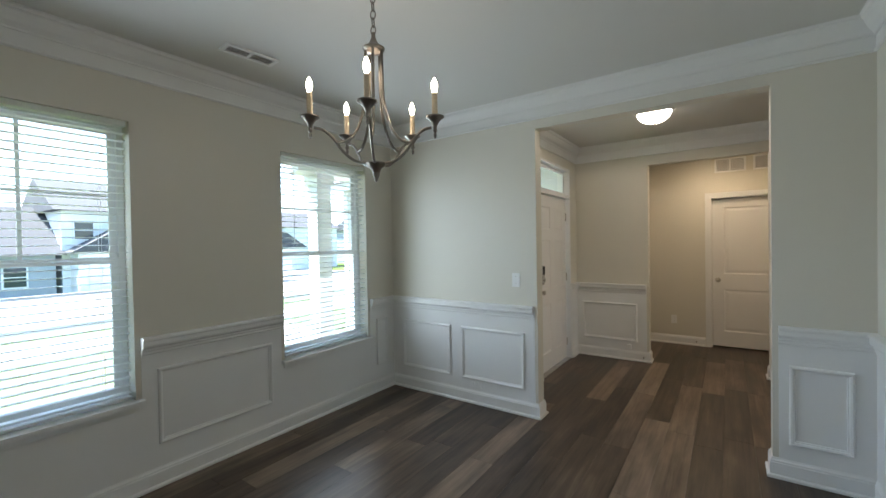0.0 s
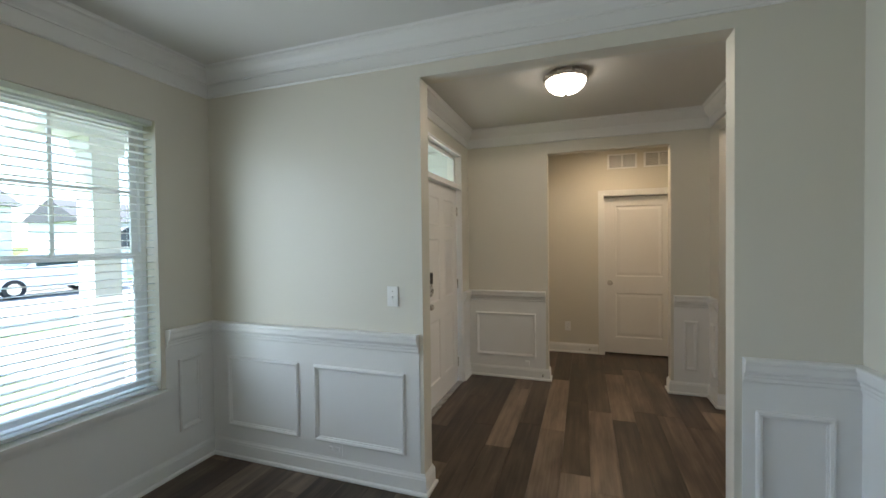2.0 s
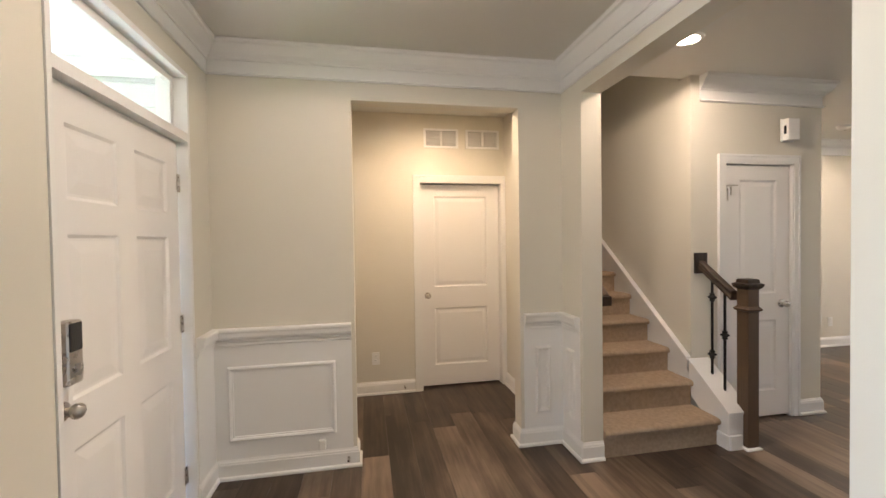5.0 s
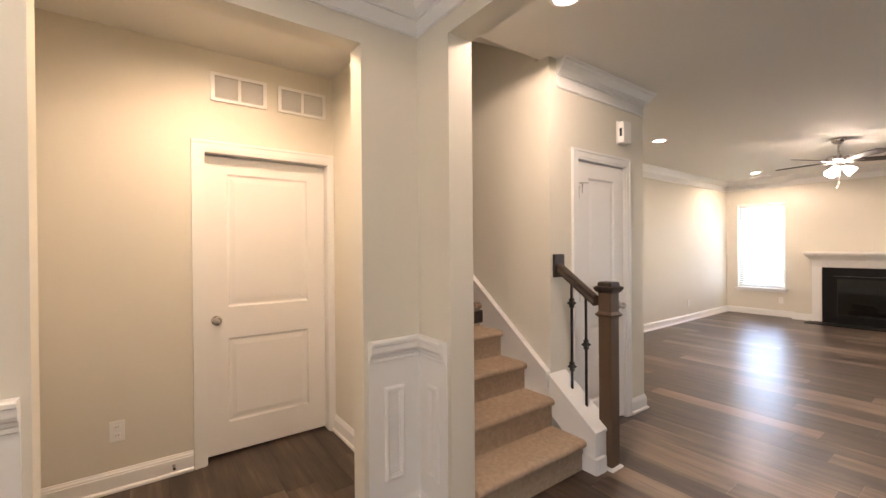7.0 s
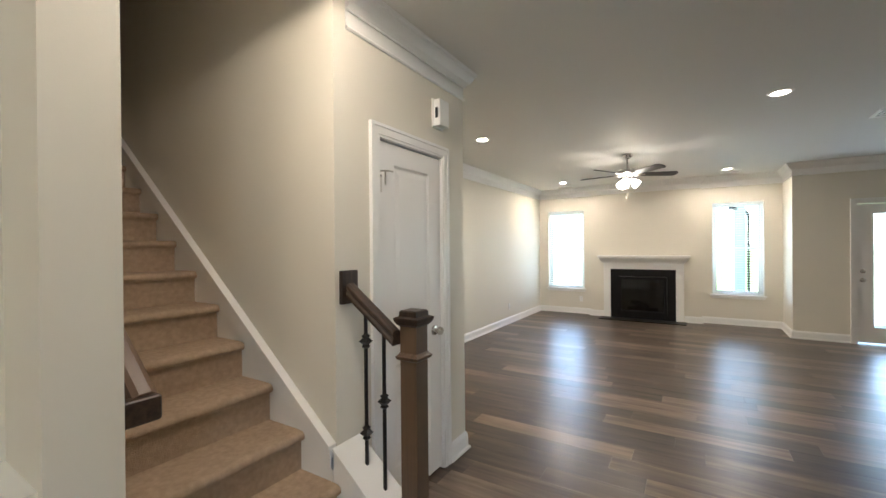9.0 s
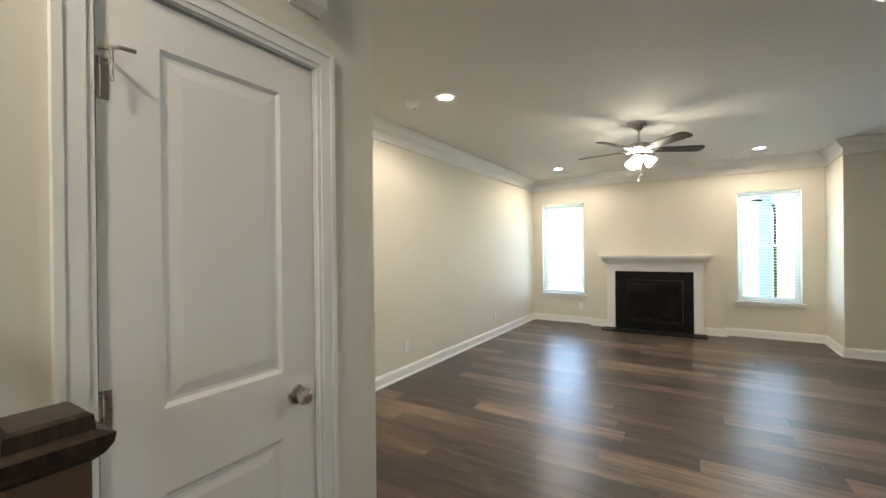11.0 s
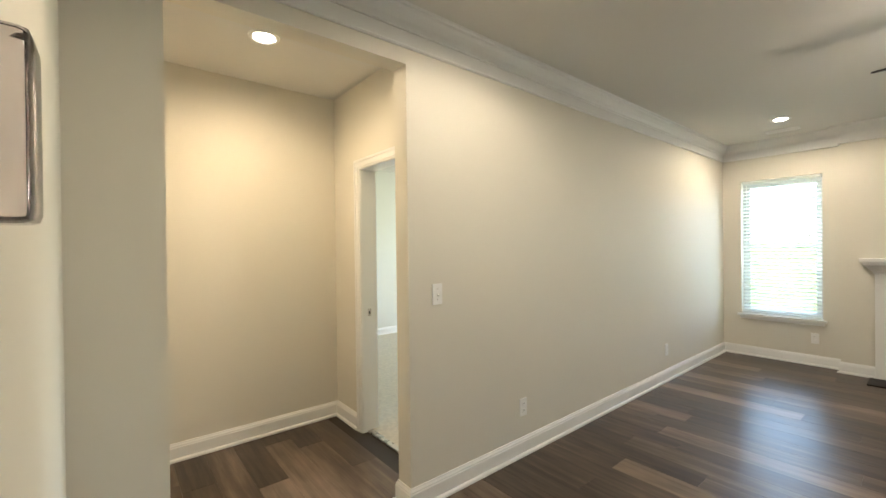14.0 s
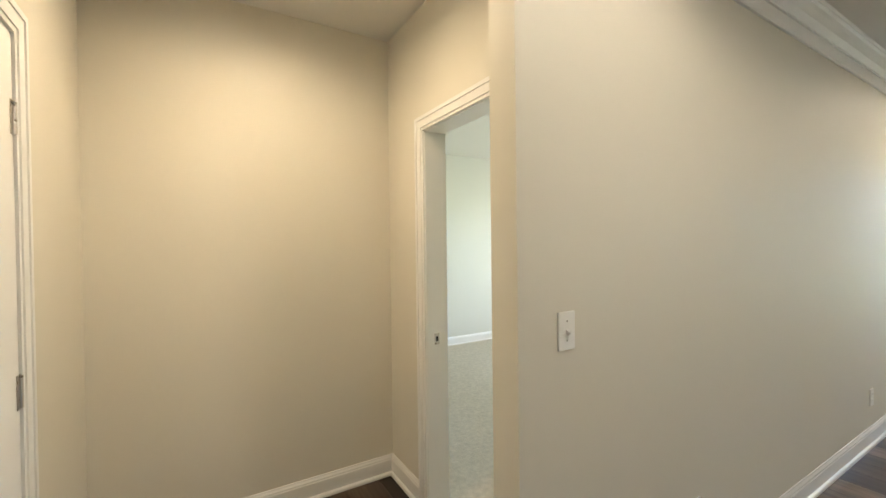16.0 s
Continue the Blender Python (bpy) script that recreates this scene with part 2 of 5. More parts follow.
def tube(points, radius, steps=8, bm=None):
    """A round bar along points; radius may be a list."""
    bm = bm or bmesh.new()
    pts = [Vector(p) for p in points]
    rings = []
    up = Vector((0.13, 0.21, 0.97)).normalized()
    for i, p in enumerate(pts):
        d = (pts[min(i + 1, len(pts) - 1)] - pts[max(i - 1, 0)]).normalized()
        a = d.cross(up).normalized() if abs(d.dot(up)) < 0.999 else d.cross(Vector((1, 0, 0))).normalized()
        b = d.cross(a)
        r = radius[i] if isinstance(radius, (list, tuple)) else radius
        rings.append([bm.verts.new(p + r * (math.cos(t) * a + math.sin(t) * b)) for t in (2 * math.pi * k / steps for k in range(steps))])
    for a, b in zip(rings, rings[1:]):
        for i in range(steps):
            j = (i + 1) % steps
            bm.faces.new((a[i], a[j], b[j], b[i]))
    bm.faces.new(rings[0][::-1])
    bm.faces.new(rings[-1])
    return bm


def curve_points(pts, n=8):
    """A smooth line through the points."""
    p = [Vector(q) for q in pts]
    p = [2 * p[0] - p[1]] + p + [2 * p[-1] - p[-2]]
    out = []
    for i in range(1, len(p) - 2):
        for k in range(n):
            t = k / n
            a, b, c, d = p[i - 1:i + 3]
            out.append(0.5 * (2 * b + (c - a) * t + (2 * a - 5 * b + 4 * c - d) * t * t + (3 * b - a - 3 * c + d) * t ** 3))
    return out + [p[-2]]


def mesh_of(name, bm, material, smooth=False):
    bmesh.ops.recalc_face_normals(bm, faces=bm.faces)
    me = bpy.data.meshes.new(name)
    bm.to_mesh(me)
    bm.free()
    me.materials.append(material)
    if smooth:
        for p in me.polygons:
            p.use_smooth = True
        me.set_sharp_from_angle(angle=radians(40))
    return me


def part(name, bm, material, parent, label="", smooth=False):
    ob = new(name, mesh_of(name, bm, material, smooth))
    ob.parent = parent
    return tagged(ob, label)


def thing(name, label, category, at=(0, 0, 0), group="", kind="", turn=0):
    ob = new(name)
    ob.matrix_world = pose(*at, 0, 0, turn)
    return tagged(ob, label, category, group, kind)


def solid(name, bm, material, label, category, group="", kind="", smooth=False):
    return tagged(new(name, mesh_of(name, bm, material, smooth)), label, category, group, kind)


# ---- structure ----
def wall(name, axis, a, b, u0, u1, z0=0.0, z1=CEIL, holes=(), material=WALL, label="warm greige painted wall"):
    """A wall along axis ('x' or 'y') filling a..b across it, with holes (u0, u1, z0, z1) through it."""
    us = sorted({u0, u1, *[h[0] for h in holes], *[h[1] for h in holes]})
    zs = sorted({z0, z1, *[h[2] for h in holes], *[h[3] for h in holes]})
    full = {}
    for i in range(len(us) - 1):
        for k in range(len(zs) - 1):
            um, zm = (us[i] + us[i + 1]) / 2, (zs[k] + zs[k + 1]) / 2
            full[i, k] = not any(h[0] < um < h[1] and h[2] < zm < h[3] for h in holes)
    bm = bmesh.new()
    made = {}

    def vert(u, w, z):
        key = (u, w, z)
        if key not in made:
            made[key] = bm.verts.new((u, w, z) if axis == "x" else (w, u, z))
        return made[key]

    for (i, k), on in full.items():
        if not on:
            continue
        p, q, r, s = us[i], us[i + 1], zs[k], zs[k + 1]
        for w in (a, b):
            bm.faces.new([vert(p, w, r), vert(q, w, r), vert(q, w, s), vert(p, w, s)])
        for di, dk, e0, e1 in ((-1, 0, (p, r), (p, s)), (1, 0, (q, r), (q, s)), (0, -1, (p, r), (q, r)), (0, 1, (p, s), (q, s))):
            if not full.get((i + di, k + dk), False):
                bm.faces.new([vert(e0[0], a, e0[1]), vert(e1[0], a, e1[1]), vert(e1[0], b, e1[1]), vert(e0[0], b, e0[1])])
    return solid(name, bm, material, label, "wall", kind="structure")


W1, W2 = (-0.15, 0.757, 0.575, 2.266), (1.768, 2.70, 0.575, 2.266)
L1, L2 = (5.918, 6.702, 0.535, 2.238), (2.855, 3.617, 0.545, 2.238)
wall("wall_dining_front", "y", -3.18, -3.03, -1.75, 3.20, holes=[W1, W2])
wall("wall_dining_back", "x", -1.75, -1.60, -3.03, 8.56)
wall("wall_dining_foyer", "x", 3.08, 3.20, -3.03, 0.60, holes=[(-1.405, 0.138, 0, 2.447)])
wall("wall_foyer_east", "y", 0.60, 0.745, -1.60, 9.60, z1=5.4, holes=[(3.30, 5.025, 0, 2.436), (-1.6, 5.30, CEIL, 5.4)])
wall("wall_foyer_front", "y", -1.89, -1.74, 3.20, 6.65, holes=[(4.01, 5.03, 0, 2.415)])
wall("wall_foyer_north", "x", 5.30, 5.42, -1.74, 0.60, holes=[(-0.875, 0.275, 0, 2.406)])
wall("wall_inner_hall", "x", 6.53, 6.65, -1.74, 0.60, holes=[(-0.275, 0.565, 0, 2.06)])
wall("wall_stair_side", "y", 1.67, 1.79, 5.42, 9.60, z1=5.4)
wall("wall_stair_end", "x", 9.48, 9.60, 0.745, 1.67, z1=5.4)
wall("wall_closet_front", "x", 5.30, 5.42, 1.67, 2.908, holes=[(1.976, 2.612, 0, 2.06)])
wall("wall_closet_side", "y", 2.788, 2.908, 5.42, 7.02)
wall("wall_closet_back", "x", 6.90, 7.02, 1.79, 2.788)
wall("wall_living_north", "x", 6.90, 7.02, 2.908, 9.385, holes=[(3.193, 4.283, 0, 2.437)])
wall("wall_living_east", "y", 9.385, 9.535, 2.60, 7.02, holes=[L1, L2])
wall("wall_living_step", "x", 2.45, 2.60, 8.56, 9.535)
wall("wall_patio", "y", 8.56, 8.71, -1.75, 2.45, holes=[(0.94, 1.88, 0, 2.06)])
wall("wall_side_hall_west", "y", 2.94, 3.06, 7.02, 8.50, holes=[(7.025, 7.605, 0, 2.06)])
wall("wall_side_hall_north", "x", 8.38, 8.50, 3.06, 4.54)
wall("wall_side_hall_east", "y", 4.54, 4.66, 7.02, 11.0, holes=[(7.10, 7.92, 0, 2.06)])
BEDWALL = plain("bedroom_paint", (0.66, 0.66, 0.60), 0.55, vary=0.02, scale=1.2, bump=0.1, grain=260)
wall("wall_bedroom_north", "x", 10.9, 11.02, 4.66, 8.5, material=BEDWALL)
wall("wall_bedroom_east", "y", 8.5, 8.62, 7.02, 11.02, holes=[(8.4, 10.0, 0.6, 2.2)], material=BEDWALL)
# unseen walls added to keep outside light from showing behind the shut doors
wall("wall_light_block_side", "y", -1.89, -1.74, 6.65, 9.60)
wall("wall_light_block_end", "x", 9.48, 9.60, -1.74, 0.60)
wall("wall_light_block_store", "x", 8.50, 8.62, 1.79, 2.94)
wall("wall_chimney_breast", "y", 9.25, 9.381, 3.79, 5.76, holes=[(4.33, 5.20, 0.10, 0.86)])

# ceilings: one slab with the stair well left open, and the sloped soffit over the flight
bm = bmesh.new()
for x0, x1, y0, y1 in ((-3.18, 0.70, -1.75, 11.02), (0.70, 1.71, -1.75, 5.38), (1.71, 9.60, -1.75, 11.02), (0.70, 1.71, 9.55, 11.02)):
    box(bm, x0, x1, y0, y1, CEIL, CEIL + 0.15)
solid("ceiling", bm, CEILING, "matt off-white painted ceiling", "ceiling", kind="structure")
bm = bmesh.new()
v = [bm.verts.new((x, y, z + dz)) for dz in (0, 0.12) for x in (0.745, 1.67) for y, z in ((5.36, 2.728), (9.48, 5.08))]
for q in ((0, 1, 3, 2), (4, 6, 7, 5), (0, 4, 5, 1), (2, 3, 7, 6), (0, 2, 6, 4), (1, 5, 7, 3)):
    bm.faces.new([v[i] for i in q])
solid("stair_ceiling", bm, CEILING, "sloped painted ceiling over the stairs", "ceiling", kind="structure")


def moulding(name, profile, p0, p1, out, ends=(0, 0), material=TRIM, parent=None, label="white painted moulding", category="trim"):
    """A profile of (out, z) pairs run along the wall from p0 to p1; ends: -1 inside corner, 1 outside corner, 0 square."""
    bm = bmesh.new()
    p0, p1, out = Vector((*p0, 0)), Vector((*p1, 0)), Vector((*out, 0))
    along = (p1 - p0).normalized()
    rings = []
    for p, sign, e in ((p0, -1, ends[0]), (p1, 1, ends[1])):
        rings.append([bm.verts.new(p + out * d + along * (sign * e * d) + Vector((0, 0, z))) for d, z in profile])
    n = len(profile)
    for i in range(n):
        j = (i + 1) % n
        bm.faces.new((rings[0][i], rings[0][j], rings[1][j], rings[1][i]))
    bm.faces.new(rings[0][::-1])
    bm.faces.new(rings[1])
    if parent:
        return part(name, bm, material, parent, label)
    return solid(name, bm, material, label, category, kind="structure")


G = -0.002
BASE = [(G, 0.002), (0.030, 0.002), (0.030, 0.014), (0.026, 0.020), (0.016, 0.024), (0.016, 0.095), (0.013, 0.100), (0.013, 0.107), (0.007, 0.117), (0.005, 0.125), (G, 0.125)]
RAIL = [(G, 0.833), (0.009, 0.833), (0.009, 0.841), (0.016, 0.847), (0.016, 0.862), (0.022, 0.869), (0.022, 0.881), (0.036, 0.889), (0.042, 0.902), (0.042, 0.928), (0.050, 0.933), (0.050, 0.946), (0.044, 0.952), (G, 0.952)]
FRIEZE = [(G, 2.522), (0.012, 2.522), (0.017, 2.530), (0.012, 2.538), (G, 2.538)]
CROWN = [(G, 2.612), (0.014, 2.612), (0.014, 2.622), (0.022, 2.630), (0.040, 2.645), (0.058, 2.672), (0.066, 2.690), (0.078, 2.698), (0.078, 2.710), (0.086, 2.7185), (G, 2.7185)]
FASCIA = [(G, 2.538), (0.004, 2.538), (0.004, 2.612), (G, 2.612)]


def run(kinds, p0, p1, out, ends=(0, 0)):
    """Baseboard (b), chair rail (r) and crown with frieze (c) along one stretch of wall."""
    if "b" in kinds:
        moulding("baseboard", BASE, p0, p1, out, ends, label="tall white baseboard with shoe moulding")
    if "r" in kinds:
        moulding("chair_rail", RAIL, p0, p1, out, ends, label="stepped white chair rail")
    if "c" in kinds:
        moulding("crown_moulding", CROWN, p0, p1, out, ends, label="white crown moulding under the ceiling")
        moulding("frieze_band", FASCIA, p0, p1, out, ends, label="white painted frieze below the crown")
        moulding("frieze_bead", FRIEZE, p0, p1, out, ends, label="thin white frieze bead")
    if "w" in kinds:
        moulding("wainscot_panel", [(G, 0.125), (0.004, 0.125), (0.004, 0.845), (G, 0.845)], p0, p1, out, ends, label="smooth white wainscot below the chair rail")


X, Y = (1, 0), (0, 1)
NX, NY = (-1, 0), (0, -1)
# dining
run("bc", (-3.03, -1.6), (-3.03, 3.08), X, (-1, -1))
run("rw", (-3.03, -1.6), (-3.03, -0.18), X, (-1, 0))
run("rw", (-3.03, 0.787), (-3.03, 1.738), X)
run("rw", (-3.03, 2.73), (-3.03, 3.08), X, (0, -1))
for ya, yb in ((-0.18, 0.787), (1.738, 2.73)):
    moulding("wainscot_panel", [(G, 0.125), (0.004, 0.125), (0.004, 0.554), (G, 0.554)], (-3.03, ya), (-3.03, yb), X, label="smooth white wainscot below the window")
run("c", (-3.03, 3.08), (0.60, 3.08), NY, (-1, -1))
run("b", (-3.03, 3.08), (-1.405, 3.08), NY, (-1, 1))
run("rw", (-3.03, 3.08), (-1.43, 3.08), NY, (-1, 0))
run("b", (0.138, 3.08), (0.60, 3.08), NY, (1, -1))
run("rw", (0.168, 3.08), (0.60, 3.08), NY, (0, -1))
run("brwc", (0.60, -1.6), (0.60, 3.08), NX, (-1, -1))
run("brwc", (-3.03, -1.6), (0.60, -1.6), Y, (-1, -1))
run("b", (-1.405, 3.08), (-1.405, 3.20), X, (1, 1))
run("b", (0.138, 3.08), (0.138, 3.20), NX, (1, 1))
# foyer
run("c", (-1.74, 3.20), (-1.74, 5.30), X, (-1, -1))
run("b", (-1.74, 5.03), (-1.74, 5.30), X, (0, -1))
run("rw", (-1.74, 5.05), (-1.74, 5.30), X, (0, -1))
run("c", (-1.74, 5.30), (0.60, 5.30), NY, (-1, -1))
run("b", (-1.74, 5.30), (-0.875, 5.30), NY, (-1, 1))
run("rw", (-1.74, 5.30), (-0.90, 5.30), NY, (-1, 0))
run("b", (0.275, 5.30), (0.60, 5.30), NY, (1, -1))
run("rw", (0.30, 5.30), (0.60, 5.30), NY, (0, -1))
run("b", (0.60, 5.025), (0.60, 5.30), NX, (1, -1))
run("rw", (0.60, 5.055), (0.60, 5.30), NX, (0, -1))
run("c", (0.60, 3.20), (0.60, 5.30), NX, (-1, -1))
run("c", (-1.74, 3.20), (0.60, 3.20), Y, (-1, -1))
run("b", (-1.74, 3.20), (-1.405, 3.20), Y, (-1, 1))
run("b", (0.138, 3.20), (0.60, 3.20), Y, (1, -1))
run("b", (-1.74, 3.20), (-1.74, 4.00), X, (-1, 0))
run("b", (0.60, 5.025), (0.745, 5.025), NY, (1, 0))
run("b", (-0.875, 5.30), (-0.875, 5.42), X, (1, 1))
run("b", (0.275, 5.30), (0.275, 5.42), NX, (1, 1))
# inner hall
run("b", (-1.74, 6.53), (-0.345, 6.53), NY, (-1, 0))
run("b", (0.60, 5.42), (0.60, 6.53), NX, (-1, 0))
# closet wall
run("b", (1.83, 5.30), (1.905, 5.30), NY)
run("b", (2.683, 5.30), (2.908, 5.30), NY, (0, 1))
run("c", (1.75, 5.30), (2.908, 5.30), NY, (0, 1))
run("b", (2.908, 5.30), (2.908, 6.90), X, (1, -1))
# living
run("c", (2.908, 6.90), (9.385, 6.90), NY, (-1, -1))
run("c", (2.908, 5.30), (2.908, 6.90), X, (1, -1))
run("b", (2.908, 6.90), (3.193, 6.90), NY, (-1, 1))
run("b", (4.283, 6.90), (9.385, 6.90), NY, (1, -1))
run("b", (9.385, 5.76), (9.385, 6.90), NX, (-1, -1))
run("b", (9.385, 2.60), (9.385, 3.79), NX, (-1, -1))
run("c", (9.385, 2.60), (9.385, 3.79), NX, (-1, -1))
run("c", (9.385, 5.76), (9.385, 6.90), NX, (-1, -1))
run("c", (9.25, 3.79), (9.25, 5.76), NX, (1, 1))
run("c", (9.25, 3.79), (9.385, 3.79), NY, (1, -1))
run("c", (9.25, 5.76), (9.385, 5.76), Y, (1, -1))
run("b", (8.56, 2.60), (9.385, 2.60), Y, (1, -1))
run("c", (8.56, 2.60), (9.385, 2.60), Y, (1, -1))
run("b", (8.56, 1.955), (8.56, 2.60), NX, (0, 1))
run("b", (8.56, -1.6), (8.56, 0.865), NX, (-1, 0))
run("c", (8.56, -1.6), (8.56, 2.60), NX, (-1, 1))
run("b", (9.25, 5.50), (9.25, 5.76), NX, (0, 1))
run("b", (9.25, 3.79), (9.25, 4.06), NX, (1, 0))
run("bc", (0.745, -1.6), (8.56, -1.6), Y, (-1, -1))
run("b", (0.745, -1.6), (0.745, 3.30), X, (-1, 0))
# side hall and bedroom
run("b", (4.283, 6.90), (4.283, 7.02), NX, (1, 1))
run("b", (3.193, 6.90), (3.193, 7.02), X, (1, 1))
run("b", (3.06, 8.38), (4.54, 8.38), NY, (-1, -1))
run("b", (3.06, 7.68), (3.06, 8.38), X, (0, -1))
run("b", (4.54, 7.992), (4.54, 8.38), NX, (0, -1))
run("b", (4.66, 10.9), (8.5, 10.9), NY, (-1, -1))
run("b", (8.5, 7.02), (8.5, 10.9), NX, (-1, -1))

# floor base and bedroom carpet
solid("floor", block(-3.03, 9.60, -1.60, 11.0, -0.12, -0.006), GROUT, "brown wood-look vinyl plank floor", "floor", kind="structure")
solid("bedroom_carpet", block(4.60, 8.5, 7.02, 10.9, -0.004, 0.010), PALE_CARPET, "pale beige bedroom carpet", "carpet", kind="structure")


# ---- wainscot picture frames ----
STICK = [(0.002, 0.0), (0.014, 0.004), (0.018, 0.012), (0.014, 0.022), (0.008, 0.026), (0.008, 0.032), (0.002, 0.034)]


def picture_frame(origin, along, out, u0, u1, z0, z1):
    """A mitred rectangle of applied moulding on a wall."""
    o, a, n = Vector((*origin, 0)), Vector((*along, 0)), Vector((*out, 0))
    bm = bmesh.new()
    rings = []
    for su, sz in ((0, 0), (1, 0), (1, 1), (0, 1)):
        ring = []
        for d, w in STICK:
            u = (u0 + w) if su == 0 else (u1 - w)
            z = (z0 + w) if sz == 0 else (z1 - w)
            ring.append(bm.verts.new(o + a * u + n * (d + 0.002) + Vector((0, 0, z))))
        rings.append(ring)
    for i in range(4):
        p, q = rings[i], rings[(i + 1) % 4]
        for k in range(len(STICK) - 1):
            bm.faces.new((p[k], q[k], q[k + 1], p[k + 1]))
    solid("wainscot_frame", bm, TRIM, "white applied picture-frame moulding on the wainscot", "trim", kind="structure")


for u0, u1 in ((-2.89, -2.285), (-2.168, -1.522), (0.218, 0.508)):
    picture_frame((0, 3.08), X, NY, u0, u1, 0.220, 0.712)
for u0, u1 in ((-1.03, -0.25), (0.87, 1.655), (2.81, 2.98)):
    picture_frame((-3.03, 0), Y, X, u0, u1, 0.265, 0.745)
for u0, u1 in ((-1.66, -1.005), (0.385, 0.50)):
    picture_frame((0, 5.30), X, NY, u0, u1, 0.235, 0.71)
picture_frame((0.60, 0), Y, NX, 5.12, 5.22, 0.235, 0.71)
for k in range(5):
    picture_frame((0.60, 0), Y, NX, -1.45 + 0.9 * k, -0.7 + 0.9 * k, 0.235, 0.71)


# ---- windows ----
def ring(bm, x0, x1, y0, y1, z0, z1, w):
    """A rectangular frame of width w, filling x0..x1 in depth."""
    box(bm, x0, x1, y0, y0 + w, z0, z1)
    box(bm, x0, x1, y1 - w, y1, z0, z1)
    box(bm, x0, x1, y0 + w, y1 - w, z0, z0 + w)
    box(bm, x0, x1, y0 + w, y1 - w, z1 - w, z1)
    return bm


VINYL = plain("white_vinyl", (0.80, 0.81, 0.80), 0.35, vary=0.015)


def window(name, hole, inside, outward, muntins):
    """A single-hung vinyl window in a wall along y; inside is the room face, outward the sign of the way out."""
    y0, y1, z0, z1 = hole
    mid = (z0 + z1) / 2 + 0.01
    s = outward
    ob = thing(name, "white vinyl single-hung window with painted sill", "window", kind="structure")

    def span(a, b):
        return sorted((inside + s * a, inside + s * b))

    part("window_frame", ring(bmesh.new(), *span(0.105, 0.148), y0 + 0.002, y1 - 0.002, z0 + 0.002, z1 - 0.002, 0.032), VINYL, ob)
    for nm, a, b, lo, hi in (("lower_sash", 0.108, 0.127, z0 + 0.034, mid + 0.02), ("upper_sash", 0.130, 0.146, mid - 0.02, z1 - 0.034)):
        sash = part(nm, ring(bmesh.new(), *span(a, b), y0 + 0.034, y1 - 0.034, lo, hi, 0.038), VINYL, ob)
        c = (a + b) / 2
        pane = part("pane", block(*span(c - 0.002, c + 0.002), y0 + 0.07, y1 - 0.07, lo + 0.036, hi - 0.036), GLASS, sash, "clear glass pane")
        pane.visible_shadow = False
        if muntins and nm == "upper_sash":
            ym, zm = (y0 + y1) / 2, (lo + hi) / 2
            part("muntin", block(*span(c - 0.006, c + 0.006), ym - 0.009, ym + 0.009, lo + 0.038, hi - 0.038), VINYL, sash)
            part("muntin", block(*span(c - 0.005, c + 0.005), y0 + 0.072, y1 - 0.072, zm - 0.009, zm + 0.009), VINYL, sash)
    lock = part("sash_lock", block(*span(0.099, 0.1075), (y0 + y1) / 2 - 0.03, (y0 + y1) / 2 + 0.03, mid + 0.005, mid + 0.02, 0.003), VINYL, ob)
    sill = bmesh.new()
    box(sill, *span(0.0, 0.104), y0 + 0.001, y1 - 0.001, z0 - 0.02, z0 + 0.004)
    box(sill, *span(-0.048, -0.001), y0 - 0.035, y1 + 0.035, z0 - 0.0225, z0 + 0.0045)
    part("window_sill", sill, TRIM, ob, "white painted stool sill")
    part("apron", block(*span(-0.016, -0.0045), y0 - 0.015, y1 + 0.015, z0 - 0.062, z0 - 0.021, 0.003), TRIM, ob)
    return ob


def blind(hole, inside, outward, tilt, label, raised=0.0):
    """A 50 mm slat blind inside the window recess; its slats share one mesh."""
    y0, y1, z0, z1 = hole
    s = outward
    cx = inside + s * 0.034
    ob = thing("window_blind", label, "blind", (cx, (y0 + y1) / 2, z0 + 0.01), "white slat blinds")
    half = (y1 - y0) / 2 - 0.012
    h = z1 - z0 - 0.012
    part("headrail", block(-0.026, 0.026, -half, half, h - 0.032, h, 0.003), BLIND, ob)
    bm = bmesh.new()
    rows = []
    for k in range(4):
        u = -0.025 + 0.05 * k / 3
        bow = 0.0025 * (1 - (u / 0.025) ** 2)
        rows.append([bm.verts.new((u, y, bow + dz)) for y in (-half + 0.004, half - 0.004) for dz in (0, 0.0028)])
    for a, b in zip(rows, rows[1:]):
        for i, j in ((0, 2), (3, 1), (1, 0), (2, 3)):
            bm.faces.new((a[i], a[j], b[j], b[i]))
    for r in (rows[0], rows[-1]):
        bm.faces.new((r[0], r[1], r[3], r[2]))
    me = mesh_of("slat", bm, BLIND)
    n = int((h - 0.06) / 0.0445)
    for k in range(n):
        sl = new("slat", me)
        sl.parent = ob
        sl.matrix_local = pose(0, 0, 0.045 + 0.0445 * k, 0, tilt * s, random.uniform(-0.06, 0.06))
    part("bottom_rail", block(-0.025, 0.025, -half + 0.003, half - 0.003, 0.004, 0.022, 0.004), BLIND, ob)
    for y in (-half + 0.13, half - 0.13):
        for x in (-0.026, 0.026):
            part("ladder_cord", tube([(x, y, 0.02), (x, y, h - 0.05)], 0.0011, 5), BLIND, ob)
    part("tilt_wand", tube([(-s * 0.040, -half + 0.10, h - 0.06), (-s * 0.041, -half + 0.10, h - 0.75)], 0.0035, 6), PLASTIC, ob, "clear tilt wand", True)
    return ob


